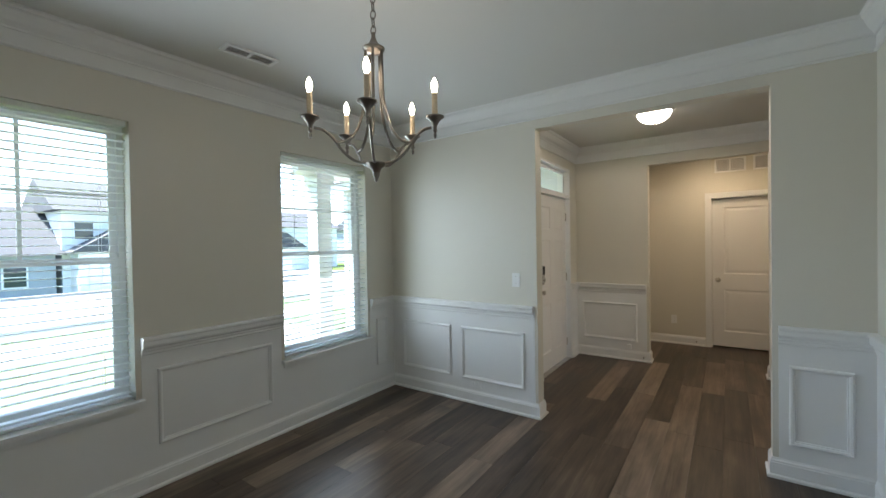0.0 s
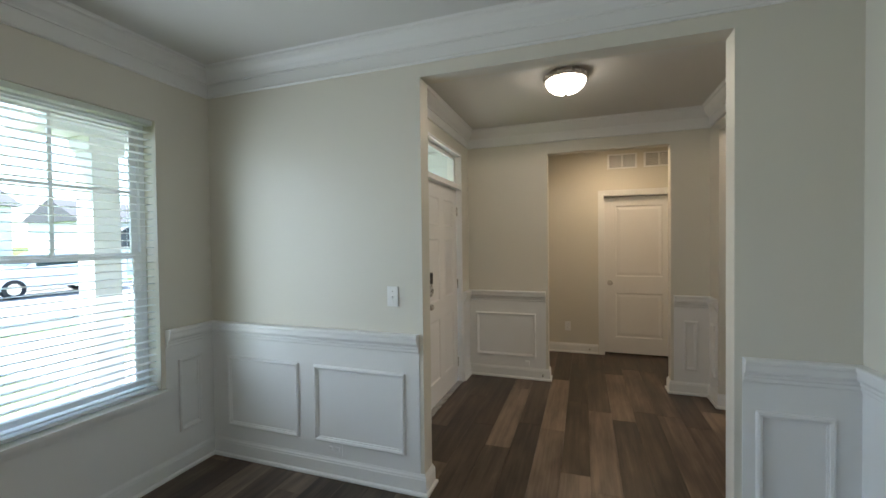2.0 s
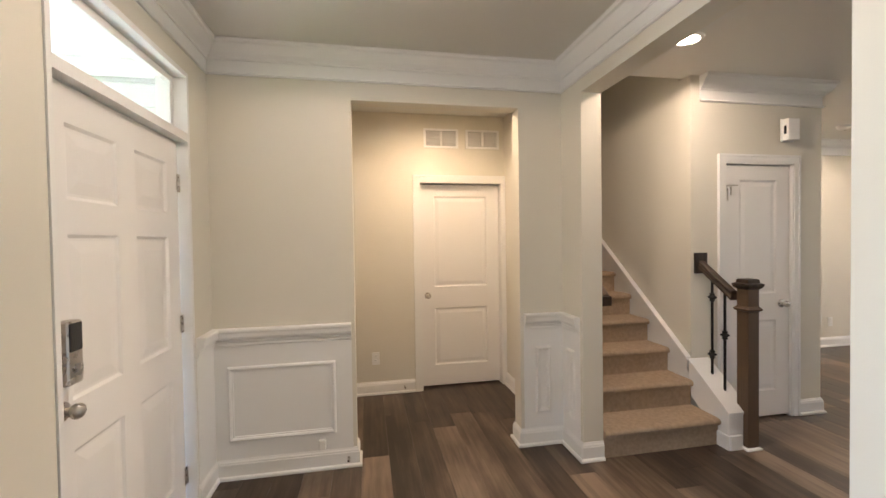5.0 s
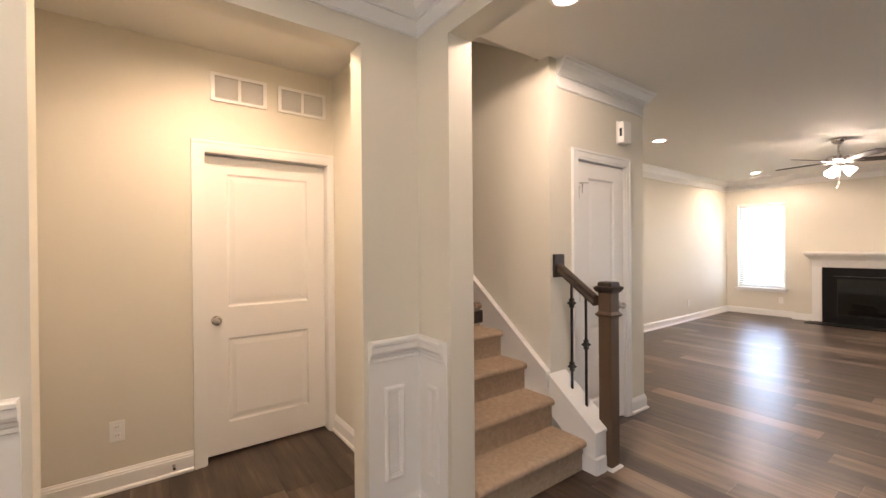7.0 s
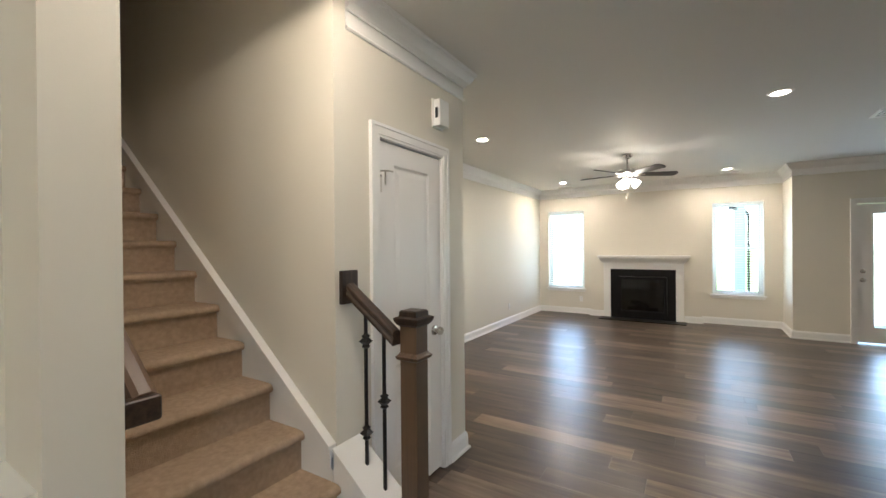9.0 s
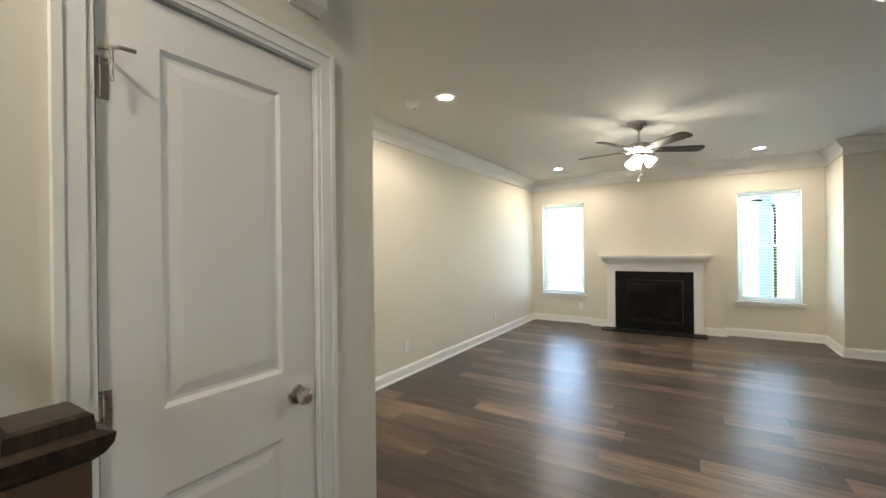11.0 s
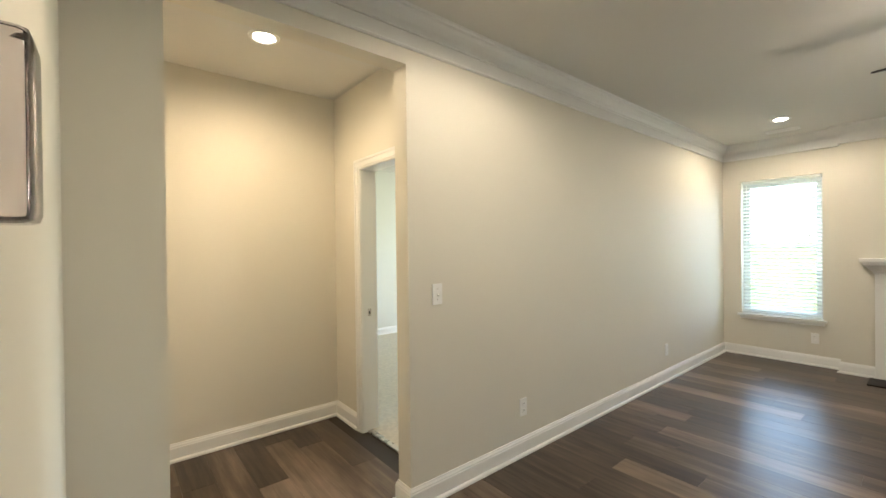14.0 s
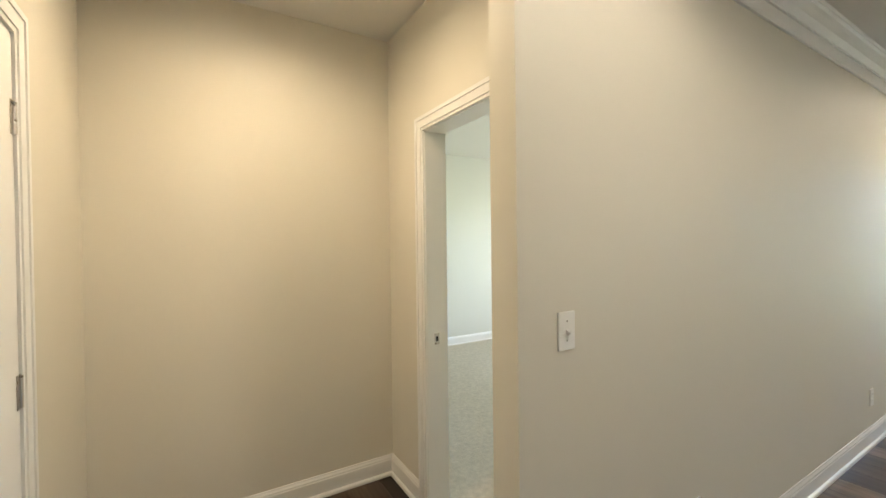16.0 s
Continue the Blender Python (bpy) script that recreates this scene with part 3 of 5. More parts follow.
window("window_1", W1, -3.03, -1, True)
window("window_2", W2, -3.03, -1, True)
window("window_3", L1, 9.385, 1, False)
window("window_4", L2, 9.385, 1, False)
blind(W1, -3.03, -1, 1, "lowered white slat blind with open slats")
blind(W2, -3.03, -1, 1, "lowered white slat blind with open slats")
blind(L1, 9.385, 1, -24, "lowered white slat blind with slightly tilted slats")
blind(L2, 9.385, 1, 5, "lowered white slat blind with open slats, over the back garden")


# ---- doors ----
def turned(bm, m):
    bmesh.ops.transform(bm, matrix=m, verts=bm.verts)
    return bm


def grid_slab(x0, x1, z0, z1, t, holes):
    """A slab from y=0 to y=t with rectangular holes, as one shell."""
    us = sorted({x0, x1, *[h[0] for h in holes], *[h[1] for h in holes]})
    zs = sorted({z0, z1, *[h[2] for h in holes], *[h[3] for h in holes]})
    bm = bmesh.new()
    for i in range(len(us) - 1):
        for k in range(len(zs) - 1):
            um, zm = (us[i] + us[i + 1]) / 2, (zs[k] + zs[k + 1]) / 2
            if any(h[0] < um < h[1] and h[2] < zm < h[3] for h in holes):
                continue
            p, q, r, s = us[i], us[i + 1], zs[k], zs[k + 1]
            for w in (0, t):
                bm.faces.new([bm.verts.new(c) for c in ((p, w, r), (q, w, r), (q, w, s), (p, w, s))])
    for a, b, c, d in [(x0, x1, z0, z1), *holes]:
        for e, f in (((a, c), (b, c)), ((b, c), (b, d)), ((b, d), (a, d)), ((a, d), (a, c))):
            bm.faces.new([bm.verts.new(v) for v in ((e[0], 0, e[1]), (f[0], 0, f[1]), (f[0], t, f[1]), (e[0], t, e[1]))])
    bmesh.ops.remove_doubles(bm, verts=bm.verts, dist=1e-5)
    return bm


def raised_panel(x0, x1, z0, z1, t, field):
    """A moulded panel: a sloping sunk border and a raised field, on both faces."""
    bm = bmesh.new()
    for sign, base in ((1, 0.0), (-1, t)):
        rings = []
        for inset, depth in ((0.0, 0.0005), (0.012, 0.009), (0.022, 0.0095), (0.022 + field, 0.004)):
            y = base + sign * depth
            rings.append([bm.verts.new(c) for c in ((x0 + inset, y, z0 + inset), (x1 - inset, y, z0 + inset), (x1 - inset, y, z1 - inset), (x0 + inset, y, z1 - inset))])
        for a, b in zip(rings, rings[1:]):
            for i in range(4):
                bm.faces.new((a[i], a[(i + 1) % 4], b[(i + 1) % 4], b[i]))
        bm.faces.new(rings[-1])
    return bm


KNOB = [(0.0, 0.066), (0.012, 0.066), (0.022, 0.060), (0.0265, 0.050), (0.026, 0.040), (0.020, 0.031), (0.012, 0.026), (0.011, 0.012), (0.030, 0.010), (0.033, 0.006), (0.033, 0.0), (0.0, 0.0)]


def knob(parent, x, z, y=0.0, flip=False, label="satin nickel door knob"):
    bm = turned(lathe(KNOB, 20), pose(x, y, z, -90 if flip else 90))
    return part("door_knob", bm, NICKEL, parent, label, True)


def door(name, label, at, turn, w, h, panels, field, t=0.035, knob_x=None, hinges_x=None, hinge_y=-0.004, category="door"):
    """A moulded panel door; its face is y=0 and looks along -y before the turn."""
    ob = thing(name, label, category, at, kind="structure", turn=turn)
    part("leaf", grid_slab(0, w, 0.020, h, t, panels), DOOR, ob)
    for p in panels:
        part("panel", raised_panel(*p, t, field), DOOR, ob)
    if knob_x is not None:
        knob(ob, knob_x, 0.93)
    if hinges_x is not None:
        for z in (0.22, 1.05, 1.81):
            bm = tube([(hinges_x, hinge_y, z - 0.045), (hinges_x, hinge_y, z + 0.045)], 0.006, 8)
            box(bm, hinges_x - 0.021, hinges_x + 0.021, hinge_y + 0.001, hinge_y + 0.003, z - 0.048, z + 0.048)
            part("hinge", bm, NICKEL, ob, "satin nickel butt hinge")
    return ob


def casing(name, at, turn, w, h, depth=0.12, wide=0.078, both=False, stop=True):
    """Door jambs, head and stop, with a stepped casing on the face y=0 side."""
    ob = thing(name, "white painted door casing and jambs", "door frame", at, kind="structure", turn=turn)
    jamb = bmesh.new()
    box(jamb, -0.018, -0.001, -0.001, depth + 0.001, 0, h + 0.018)
    box(jamb, w + 0.001, w + 0.018, -0.001, depth + 0.001, 0, h + 0.018)
    box(jamb, -0.001, w + 0.001, -0.001, depth + 0.001, h + 0.001, h + 0.018)
    part("jamb", jamb, TRIM, ob)
    sides = [(-1, 0.0)] + ([(1, depth)] if both else [])
    for s, y in sides:
        bm = bmesh.new()
        for d, i, o in ((0.012, 0.005, 0.020), (0.017, 0.020, wide - 0.018), (0.022, wide - 0.018, wide)):
            ya, yb = sorted((y + s * 0.001, y + s * d))
            box(bm, -o, -i, ya, yb, 0, h + i)
            box(bm, w + i, w + o, ya, yb, 0, h + i)
            box(bm, -o, w + o, ya, yb, h + i, h + o)
        part("casing", bm, TRIM, ob)
    return ob


def two_panels(w):
    m = 0.13
    return [(m, w - m, 0.225, 0.80), (m, w - m, 1.015, 1.925)]


# inner hall door (recessed in its jamb), closet door, side hall door, bedroom doorway
casing("door_frame_2", (-0.262, 6.53, 0), 0, 0.815, 2.047)
door("door_2", "closed white two-panel interior door with nickel knob", (-0.259, 6.595, 0), 0, 0.809, 2.040, two_panels(0.809), 0.03, knob_x=0.062)
casing("door_frame_3", (1.987, 5.30, 0), 0, 0.615, 2.047)
d3 = door("door_3", "closed narrow white two-panel closet door", (1.990, 5.306, 0), 0, 0.609, 2.040, two_panels(0.609), 0.03, knob_x=0.528, hinges_x=0.002)
part("hinge_stop", tube([(0.005, -0.006, 1.875), (0.03, -0.045, 1.875), (0.06, -0.05, 1.875)], 0.005, 8, tube([(0.02, -0.03, 1.80), (0.02, -0.03, 1.88)], 0.004, 6)), NICKEL, d3, "hinge-pin door stop")
casing("door_frame_4", (3.06, 7.035, 0), 90, 0.56, 2.047)
door("door_4", "closed white panel door with nickel hinges", (3.066, 7.038, 0), 90, 0.554, 2.040, two_panels(0.554), 0.03, knob_x=0.06, hinges_x=0.552)
df5 = casing("door_frame_5", (4.54, 7.91, 0), -90, 0.80, 2.047, both=True)
part("strike_plate", block(-0.0005, 0.0025, 0.045, 0.075, 0.905, 0.965, 0.001), NICKEL, df5, "nickel strike plate")
# solid black block; its colour stands for the dark of the hole
part("strike_hole_shade", block(0.001, 0.0032, 0.053, 0.067, 0.922, 0.948, 0.001), BLACKPL, df5)
part("threshold", block(0.0, 0.80, 0.035, 0.075, -0.002, 0.012, 0.003), NICKEL, df5, "metal carpet bar")

# front door with six panels and a transom light over it
SIX = [(x, x + 0.29, z0, z1) for x in (0.120, 0.540) for z0, z1 in ((0.22, 0.78), (0.95, 1.52), (1.64, 1.90))]
fd = door("door_1", "closed white six-panel front door with keypad lock", (-1.785, 4.037, 0), 90, 0.95, 2.03, SIX, 0.045, t=0.045, hinges_x=0.953, hinge_y=-0.006)
knob(fd, 0.065, 0.935)
lock = part("keypad_lock", turned(block(-0.036, 0.036, -0.048, 0.0, 1.025, 1.235, 0.012, 3), pose(0.065, 0, 0)), NICKEL, fd, "satin nickel keypad deadbolt")
part("keypad", turned(block(-0.030, 0.030, -0.051, -0.040, 1.135, 1.228, 0.006, 3), pose(0.065, 0, 0)), BLACKPL, lock, "glossy black keypad face")
part("thumb_turn", turned(block(-0.006, 0.006, -0.065, -0.046, 1.055, 1.095, 0.003), pose(0.065, 0, 0)), NICKEL, lock)
fr = thing("door_frame_1", "white front door frame with transom window", "door frame", (-1.74, 4.01, 0), kind="structure", turn=90)
bm = bmesh.new()
for a, b, z0, z1 in ((0.002, 0.024, 0.0, 2.412), (0.996, 1.018, 0.0, 2.412), (0.024, 0.996, 2.036, 2.080), (0.024, 0.996, 2.385, 2.412)):
    box(bm, a, b, -0.006, 0.148, z0, z1)
part("jamb", bm, TRIM, fr)
tw = part("transom_sash", turned(ring(bmesh.new(), 0, 0.03, 0.026, 0.994, 2.082, 2.383, 0.032), Matrix(((0, 1, 0, 0), (1, 0, 0, 0.062), (0, 0, 1, 0), (0, 0, 0, 1)))), VINYL, fr)
pn = part("pane", block(0.056, 0.964, 0.074, 0.078, 2.112, 2.353), GLASS, tw, "clear transom glass")
pn.visible_shadow = False
part("threshold", block(0.003, 1.017, 0.0, 0.16, -0.004, 0.008, 0.002), NICKEL, fr, "metal door threshold")

# patio door with a full-height light
casing("door_frame_6", (8.56, 1.87, 0), -90, 0.92, 2.045, depth=0.148)
pd = door("door_6", "white patio door with full-height glass", (8.60, 1.868, 0), -90, 0.916, 2.04, [(0.17, 0.746, 0.24, 1.90)], 0.0, t=0.045)
for o in pd.children:
    if o.name.startswith("panel"):
        bpy.data.objects.remove(o)
pg = part("pane", block(0.165, 0.751, 0.020, 0.026, 0.235, 1.905), GLASS, pd, "clear door glass")
pg.visible_shadow = False
part("glazing_bead", turned(ring(bmesh.new(), -0.008, 0.006, 0.155, 0.761, 0.225, 1.915, 0.022), Matrix(((0, 1, 0, 0), (1, 0, 0, 0), (0, 0, 1, 0), (0, 0, 0, 1)))), VINYL, pd)
knob(pd, 0.06, 0.93)
part("deadbolt", turned(lathe([(0, 0.02), (0.012, 0.02), (0.03, 0.014), (0.032, 0), (0, 0)], 20), pose(0.06, 0, 1.06, 90)), NICKEL, pd, "round nickel deadbolt", True)


# ---- plates, vents, small fixtures ----
def plate(name, at, turn, kind):
    """A wall plate facing -y before the turn: toggle switch, duplex outlet or blank."""
    label = {"switch": "white single toggle switch plate", "outlet": "white duplex outlet plate", "wide": "white horizontal outlet plate low on the wainscot"}[kind]
    ob = thing(name, label, "switch" if kind == "switch" else "outlet", at, "wall plates", turn=turn)
    w, h = (0.060, 0.036) if kind == "wide" else (0.036, 0.060)
    part("cover_plate", block(-w, w, -0.007, 0.0005, -h, h, 0.003), PLASTIC, ob)
    if kind == "switch":
        part("toggle", turned(block(-0.005, 0.005, -0.022, -0.004, -0.006, 0.006, 0.002), pose(0, 0, 0, 20)), PLASTIC, ob)
        for z in (-0.03, 0.03):
            part("screw", turned(lathe([(0, 0.0015), (0.003, 0.001), (0.003, 0)], 8), pose(0, -0.0068, z, 90)), NICKEL, ob)
    else:
        for k in (-1, 1):
            dx, dz = (0.024 * k, 0) if kind == "wide" else (0, 0.024 * k)
            soc = part("socket", block(dx - 0.016, dx + 0.016, -0.0095, -0.004, dz - 0.014, dz + 0.014, 0.003), PLASTIC, ob)
            for e in (-0.006, 0.006):
                # black slivers coloured as the dark inside the slots
                part("slot_shade", block(dx + e - 0.001, dx + e + 0.001, -0.0099, -0.008, dz - 0.002, dz + 0.006), BLACKPL, soc)
    return ob


plate("light_switch", (-1.595, 3.08, 1.17), 0, "switch")
plate("wall_outlet", (-2.02, 3.076, 0.187), 0, "wide")
plate("wall_outlet", (-0.725, 6.53, 0.35), 0, "outlet")
plate("light_switch", (4.478, 6.90, 1.172), 0, "switch")
plate("wall_outlet", (5.225, 6.90, 0.33), 0, "outlet")
plate("wall_outlet", (7.56, 6.90, 0.328), 0, "outlet")
plate("wall_outlet", (9.385, 5.99, 0.32), -90, "outlet")
nl = thing("night_sensor", "small white plug-in sensor by the baseboard", "sensor", (-1.095, 5.294, 0.172))
part("sensor_body", block(-0.022, 0.022, -0.03, -0.001, -0.03, 0.03, 0.008, 3), PLASTIC, nl)
for nm, at, turn in (("door_stop", (-0.93, 5.284, 0.062), 0), ("door_stop", (-0.45, 6.514, 0.062), 0)):
    ds = thing(nm, "small nickel door stop on the baseboard", "door stop", at, "door stops", turn=turn)
    part("stem", turned(lathe([(0, 0.045), (0.008, 0.045), (0.009, 0.034), (0.004, 0.032), (0.004, 0.004), (0.010, 0.002), (0.010, 0), (0, 0)], 12), pose(0, 0, 0, 90)), NICKEL, ds, "", True)

# grey painted as the shade behind vent slats; also the detector's button colour
GRILLE = plain("vent_shade_and_button_grey", (0.10, 0.095, 0.09), 0.8)


def vent(name, label, m, w, h, bars, split, slats_metal=PLASTIC):
    """A louvred register facing -y before the pose m: frame, backing, slats."""
    ob = tagged(new(name), label, "vent", "air vents")
    ob.matrix_world = m
    # no duct here: a flat sheet whose dark colour gives the shade
    part("backing", block(-w + 0.015, w - 0.015, -0.003, -0.001, -h + 0.015, h - 0.015), GRILLE, ob, "flat grey backing coloured as the shade behind the slats")
    fr = bmesh.new()
    for a, b, c, d in ((-w, -w + 0.025, -h, h), (w - 0.025, w, -h, h), (-w + 0.025, w - 0.025, -h, -h + 0.022), (-w + 0.025, w - 0.025, h - 0.022, h)):
        box(fr, a, b, -0.010, -0.0005, c, d)
    if split:
        box(fr, -0.010, 0.010, -0.0095, -0.0005, -h + 0.022, h - 0.022)
    part("frame", fr, PLASTIC, ob)
    me = mesh_of("slat", block(-w + 0.026, w - 0.026, -0.0006, 0.0006, -0.0028, 0.0028), slats_metal)
    for k in range(bars):
        sl = new("slat", me)
        sl.parent = ob
        sl.matrix_local = pose(0, -0.0055, -h + 0.03 + (2 * h - 0.06) * k / (bars - 1), 38)
    return ob


vent("return_vent", "white wall return grille with fine louvres", pose(-0.052, 6.53, 2.488), 0.174, 0.094, 17, True)
vent("return_vent", "white wall return grille with fine louvres", pose(0.370, 6.53, 2.488), 0.174, 0.094, 17, True)
vent("ceiling_vent", "slim ceiling register with angled louvres", pose(-2.565, 1.262, CEIL, 90, 0, 85), 0.165, 0.062, 7, True)
for vx, vy, rz in ((8.93, 6.185, 90), (8.93, 3.361, 90), (5.88, 2.33, 0)):
    vent("ceiling_vent", "white ceiling register with angled louvres", pose(vx, vy, CEIL, 90, 0, rz), 0.15, 0.07, 7, False)

# ceiling cans
for k, (cx, cy) in enumerate([*CANS, (1.215, 4.81), (3.762, 7.64), (-0.22, 5.80)]):
    ob = thing("recessed_light", "lit round recessed ceiling light with white trim", "ceiling light", (cx, cy, CEIL), "recessed lights")
    part("trim_ring", lathe([(0.060, -0.004), (0.068, -0.010), (0.084, -0.008), (0.090, 0.0), (0.056, 0.0), (0.060, -0.004)], 32), PLASTIC, ob, "", True)
    part("lens", lathe([(0, -0.003), (0.059, -0.003), (0.059, 0.0), (0, 0.0)], 32), DISC, ob, "glowing frosted lens")

# smoke detector, chime, clear cover
sd = thing("smoke_detector", "white round smoke detector on the ceiling", "smoke detector", (4.575, 6.30, CEIL))
part("base", lathe([(0, 0), (0.068, 0), (0.068, -0.012), (0.06, -0.014)], 28), PLASTIC, sd, "", True)
part("sensing_head", lathe([(0.058, -0.013), (0.058, -0.026), (0.046, -0.040), (0.03, -0.046), (0, -0.046)], 28), PLASTIC, sd, "", True)
part("test_button", lathe([(0.010, -0.044), (0.010, -0.050), (0, -0.050)], 12, (0.02, 0, 0)), GRILLE, sd)
ch = thing("door_chime", "white wall-mounted door chime box", "door chime", (2.562, 5.30, 2.325))
part("chime_body", block(-0.055, 0.055, -0.062, -0.003, -0.085, 0.085, 0.010, 3), PLASTIC, ch)
part("chime_back", block(-0.062, 0.062, -0.012, -0.0005, -0.092, 0.092, 0.003), PLASTIC, ch)
# no opening is cut: a black block gives the slot's darkness
part("side_slot_shade", block(-0.0565, -0.050, -0.045, -0.025, -0.035, 0.03), BLACKPL, ch)
tc = thing("thermostat_cover", "clear plastic thermostat guard hinged open on the wall", "thermostat cover", (2.910, 5.50, 1.535))
part("back_plate", block(-0.001, 0.004, -0.06, 0.055, -0.165, 0.09, 0.002), NICKEL, tc, "thin grey mounting plate")
cv = block(0.004, 0.079, -0.014, 0.045, -0.072, 0.072, 0.013, 4)
hollow = block(0.007, 0.076, -0.011, 0.042, -0.069, 0.069, 0.010, 4)
bmesh.ops.reverse_faces(hollow, faces=hollow.faces[:])
inner = bpy.data.meshes.new("hollow")
hollow.to_mesh(inner)
cv.from_mesh(inner)
bpy.data.meshes.remove(inner)
part("cover_rim", ring(bmesh.new(), 0.004, 0.009, -0.014, 0.045, -0.074, 0.074, 0.006), PLEXI, tc)
part("clear_cover", cv, PLEXI, tc, "clear acrylic cover", True)
part("lock_tab", turned(lathe([(0, 0.0), (0.008, 0), (0.008, -0.010), (0, -0.010)], 12), pose(0.03, 0.02, -0.071)), NICKEL, tc)

# ---- staircase ----
RISE, GO, STEPS, Y0 = 0.190, 0.245, 15, 5.03
stair = thing("staircase", "beige carpeted staircase with white skirt boards", "staircase", (0, 0, 0))
for k in range(STEPS):
    y, z = Y0 + GO * k, RISE * k
    prof = [(y, z), (y, z + RISE - 0.050), (y - 0.006, z + RISE - 0.042)]
    prof += [(y - 0.008 - 0.020 * math.sin(a), z + RISE - 0.024 - 0.022 * math.cos(a)) for a in (0.5, 1.1, 1.6, 2.2, 2.8)]
    prof += [(y + 0.01, z + RISE + 0.001), (y + GO, z + RISE), (y + GO, z)]
    bm = bmesh.new()
    ends = [[bm.verts.new((x, py, pz)) for py, pz in prof] for x in (0.752, 1.645)]
    n = len(prof)
    for i in range(n):
        j = (i + 1) % n
        bm.faces.new((ends[0][i], ends[0][j], ends[1][j], ends[1][i]))
    bm.faces.new(ends[0])
    bm.faces.new(ends[1][::-1])
    part("carpeted_step", bm, CARPET, stair, "beige cut-pile carpet step", True)


def sloped_board(x0, x1, y0, y1, top, under, start=None):
    """A board between two x, whose top runs at the stair's pitch."""
    s = RISE / GO
    pts = [(y0, top), (y1, top + s * (y1 - y0)), (y1, under + s * (y1 - y0)), (y0, under)]
    if start is not None:
        pts[3] = (y0, start)
    bm = bmesh.new()
    e = [[bm.verts.new((x, y, z)) for y, z in pts] for x in (x0, x1)]
    for i in range(4):
        bm.faces.new((e[0][i], e[0][(i + 1) % 4], e[1][(i + 1) % 4], e[1][i]))
    bm.faces.new(e[0])
    bm.faces.new(e[1][::-1])
    return bm


part("skirt_board", sloped_board(1.646, 1.6665, 5.30, 8.65, 0.500, 0.0, -0.0), TRIM, stair, "white skirt board up the wall")
part("skirt_cap", sloped_board(1.630, 1.6668, 5.30, 8.65, 0.535, 0.452), TRIM, stair)
part("skirt_cap", sloped_board(1.637, 1.6667, 5.30, 8.65, 0.500, 0.440), TRIM, stair)
part("skirt_cap", sloped_board(1.622, 1.6669, 5.30, 8.65, 0.553, 0.537), TRIM, stair)
part("skirt_board", sloped_board(0.7455, 0.752, 5.06, 8.65, 0.34, -0.2, 0.0), TRIM, stair)
# short curb with the balusters on it, between newel and wall
curb = part("curb", sloped_board(1.648, 1.822, 4.945, 5.298, 0.245, 0.0, 0.001), TRIM, stair, "white curb stringer")
part("curb_cap", sloped_board(1.642, 1.828, 4.938, 5.2985, 0.258, 0.243), TRIM, stair)
cb = bmesh.new()
box(cb, 1.634, 1.648, 4.93, 5.04, 0.001, 0.10)
box(cb, 1.648, 1.74, 4.925, 4.9449, 0.001, 0.10)
part("plinth_trim", bevelled(cb, 0.003), TRIM, stair)

nw = thing("newel_post", "dark stained wood box newel post with cap", "newel post", (1.810, 4.950, -0.010), turn=0)


def square_turn(profile):
    """A square post from (half width, height) pairs."""
    bm = bmesh.new()
    rings = [[bm.verts.new((sx * r, sy * r, z)) for sx, sy in ((-1, -1), (1, -1), (1, 1), (-1, 1))] for r, z in profile]
    for a, b in zip(rings, rings[1:]):
        for i in range(4):
            bm.faces.new((a[i], a[(i + 1) % 4], b[(i + 1) % 4], b[i]))
    bm.faces.new(rings[0][::-1])
    bm.faces.new(rings[-1])
    return bm


part("shaft", bevelled(square_turn([(0.044, 0.012), (0.044, 1.15)]), 0.002), STAINED, nw)
part("collar", square_turn([(0.045, 0.968), (0.056, 0.976), (0.060, 0.988), (0.054, 0.992), (0.045, 1.004)]), STAINED, nw)
part("cap", square_turn([(0.045, 1.122), (0.056, 1.132), (0.064, 1.146), (0.066, 1.160), (0.048, 1.167), (0.046, 1.188), (0.040, 1.193), (0.0, 1.194)]), STAINED, nw)
part("foot_trim", bevelled(square_turn([(0.060, 0.011), (0.060, 0.022), (0.046, 0.028)]), 0.002), TRIM, nw, "white shoe trim at the foot")

hr = thing("stair_handrail", "dark stained wood handrail from newel to wall", "handrail", (0, 0, 0))
RP = [(-0.030, -0.030), (0.030, -0.030), (0.033, -0.012), (0.024, 0.004), (0.031, 0.014), (0.028, 0.028), (0.014, 0.036), (-0.014, 0.036), (-0.028, 0.028), (-0.031, 0.014), (-0.024, 0.004), (-0.033, -0.012)]


def rail(x, ya, za, yb, zb):
    bm = bmesh.new()
    e = [[bm.verts.new((x + u, y, z + w)) for u, w in RP] for y, z in ((ya, za), (yb, zb))]
    n = len(RP)
    for i in range(n):
        bm.faces.new((e[0][i], e[0][(i + 1) % n], e[1][(i + 1) % n], e[1][i]))
    bm.faces.new(e[0])
    bm.faces.new(e[1][::-1])
    return bm


part("rail", rail(1.750, 5.000, 1.060, 5.281, 1.262), STAINED_Y, hr)
part("rosette", block(1.694, 1.799, 5.278, 5.299, 1.197, 1.357, 0.004), STAINED, hr, "square wooden wall rosette")


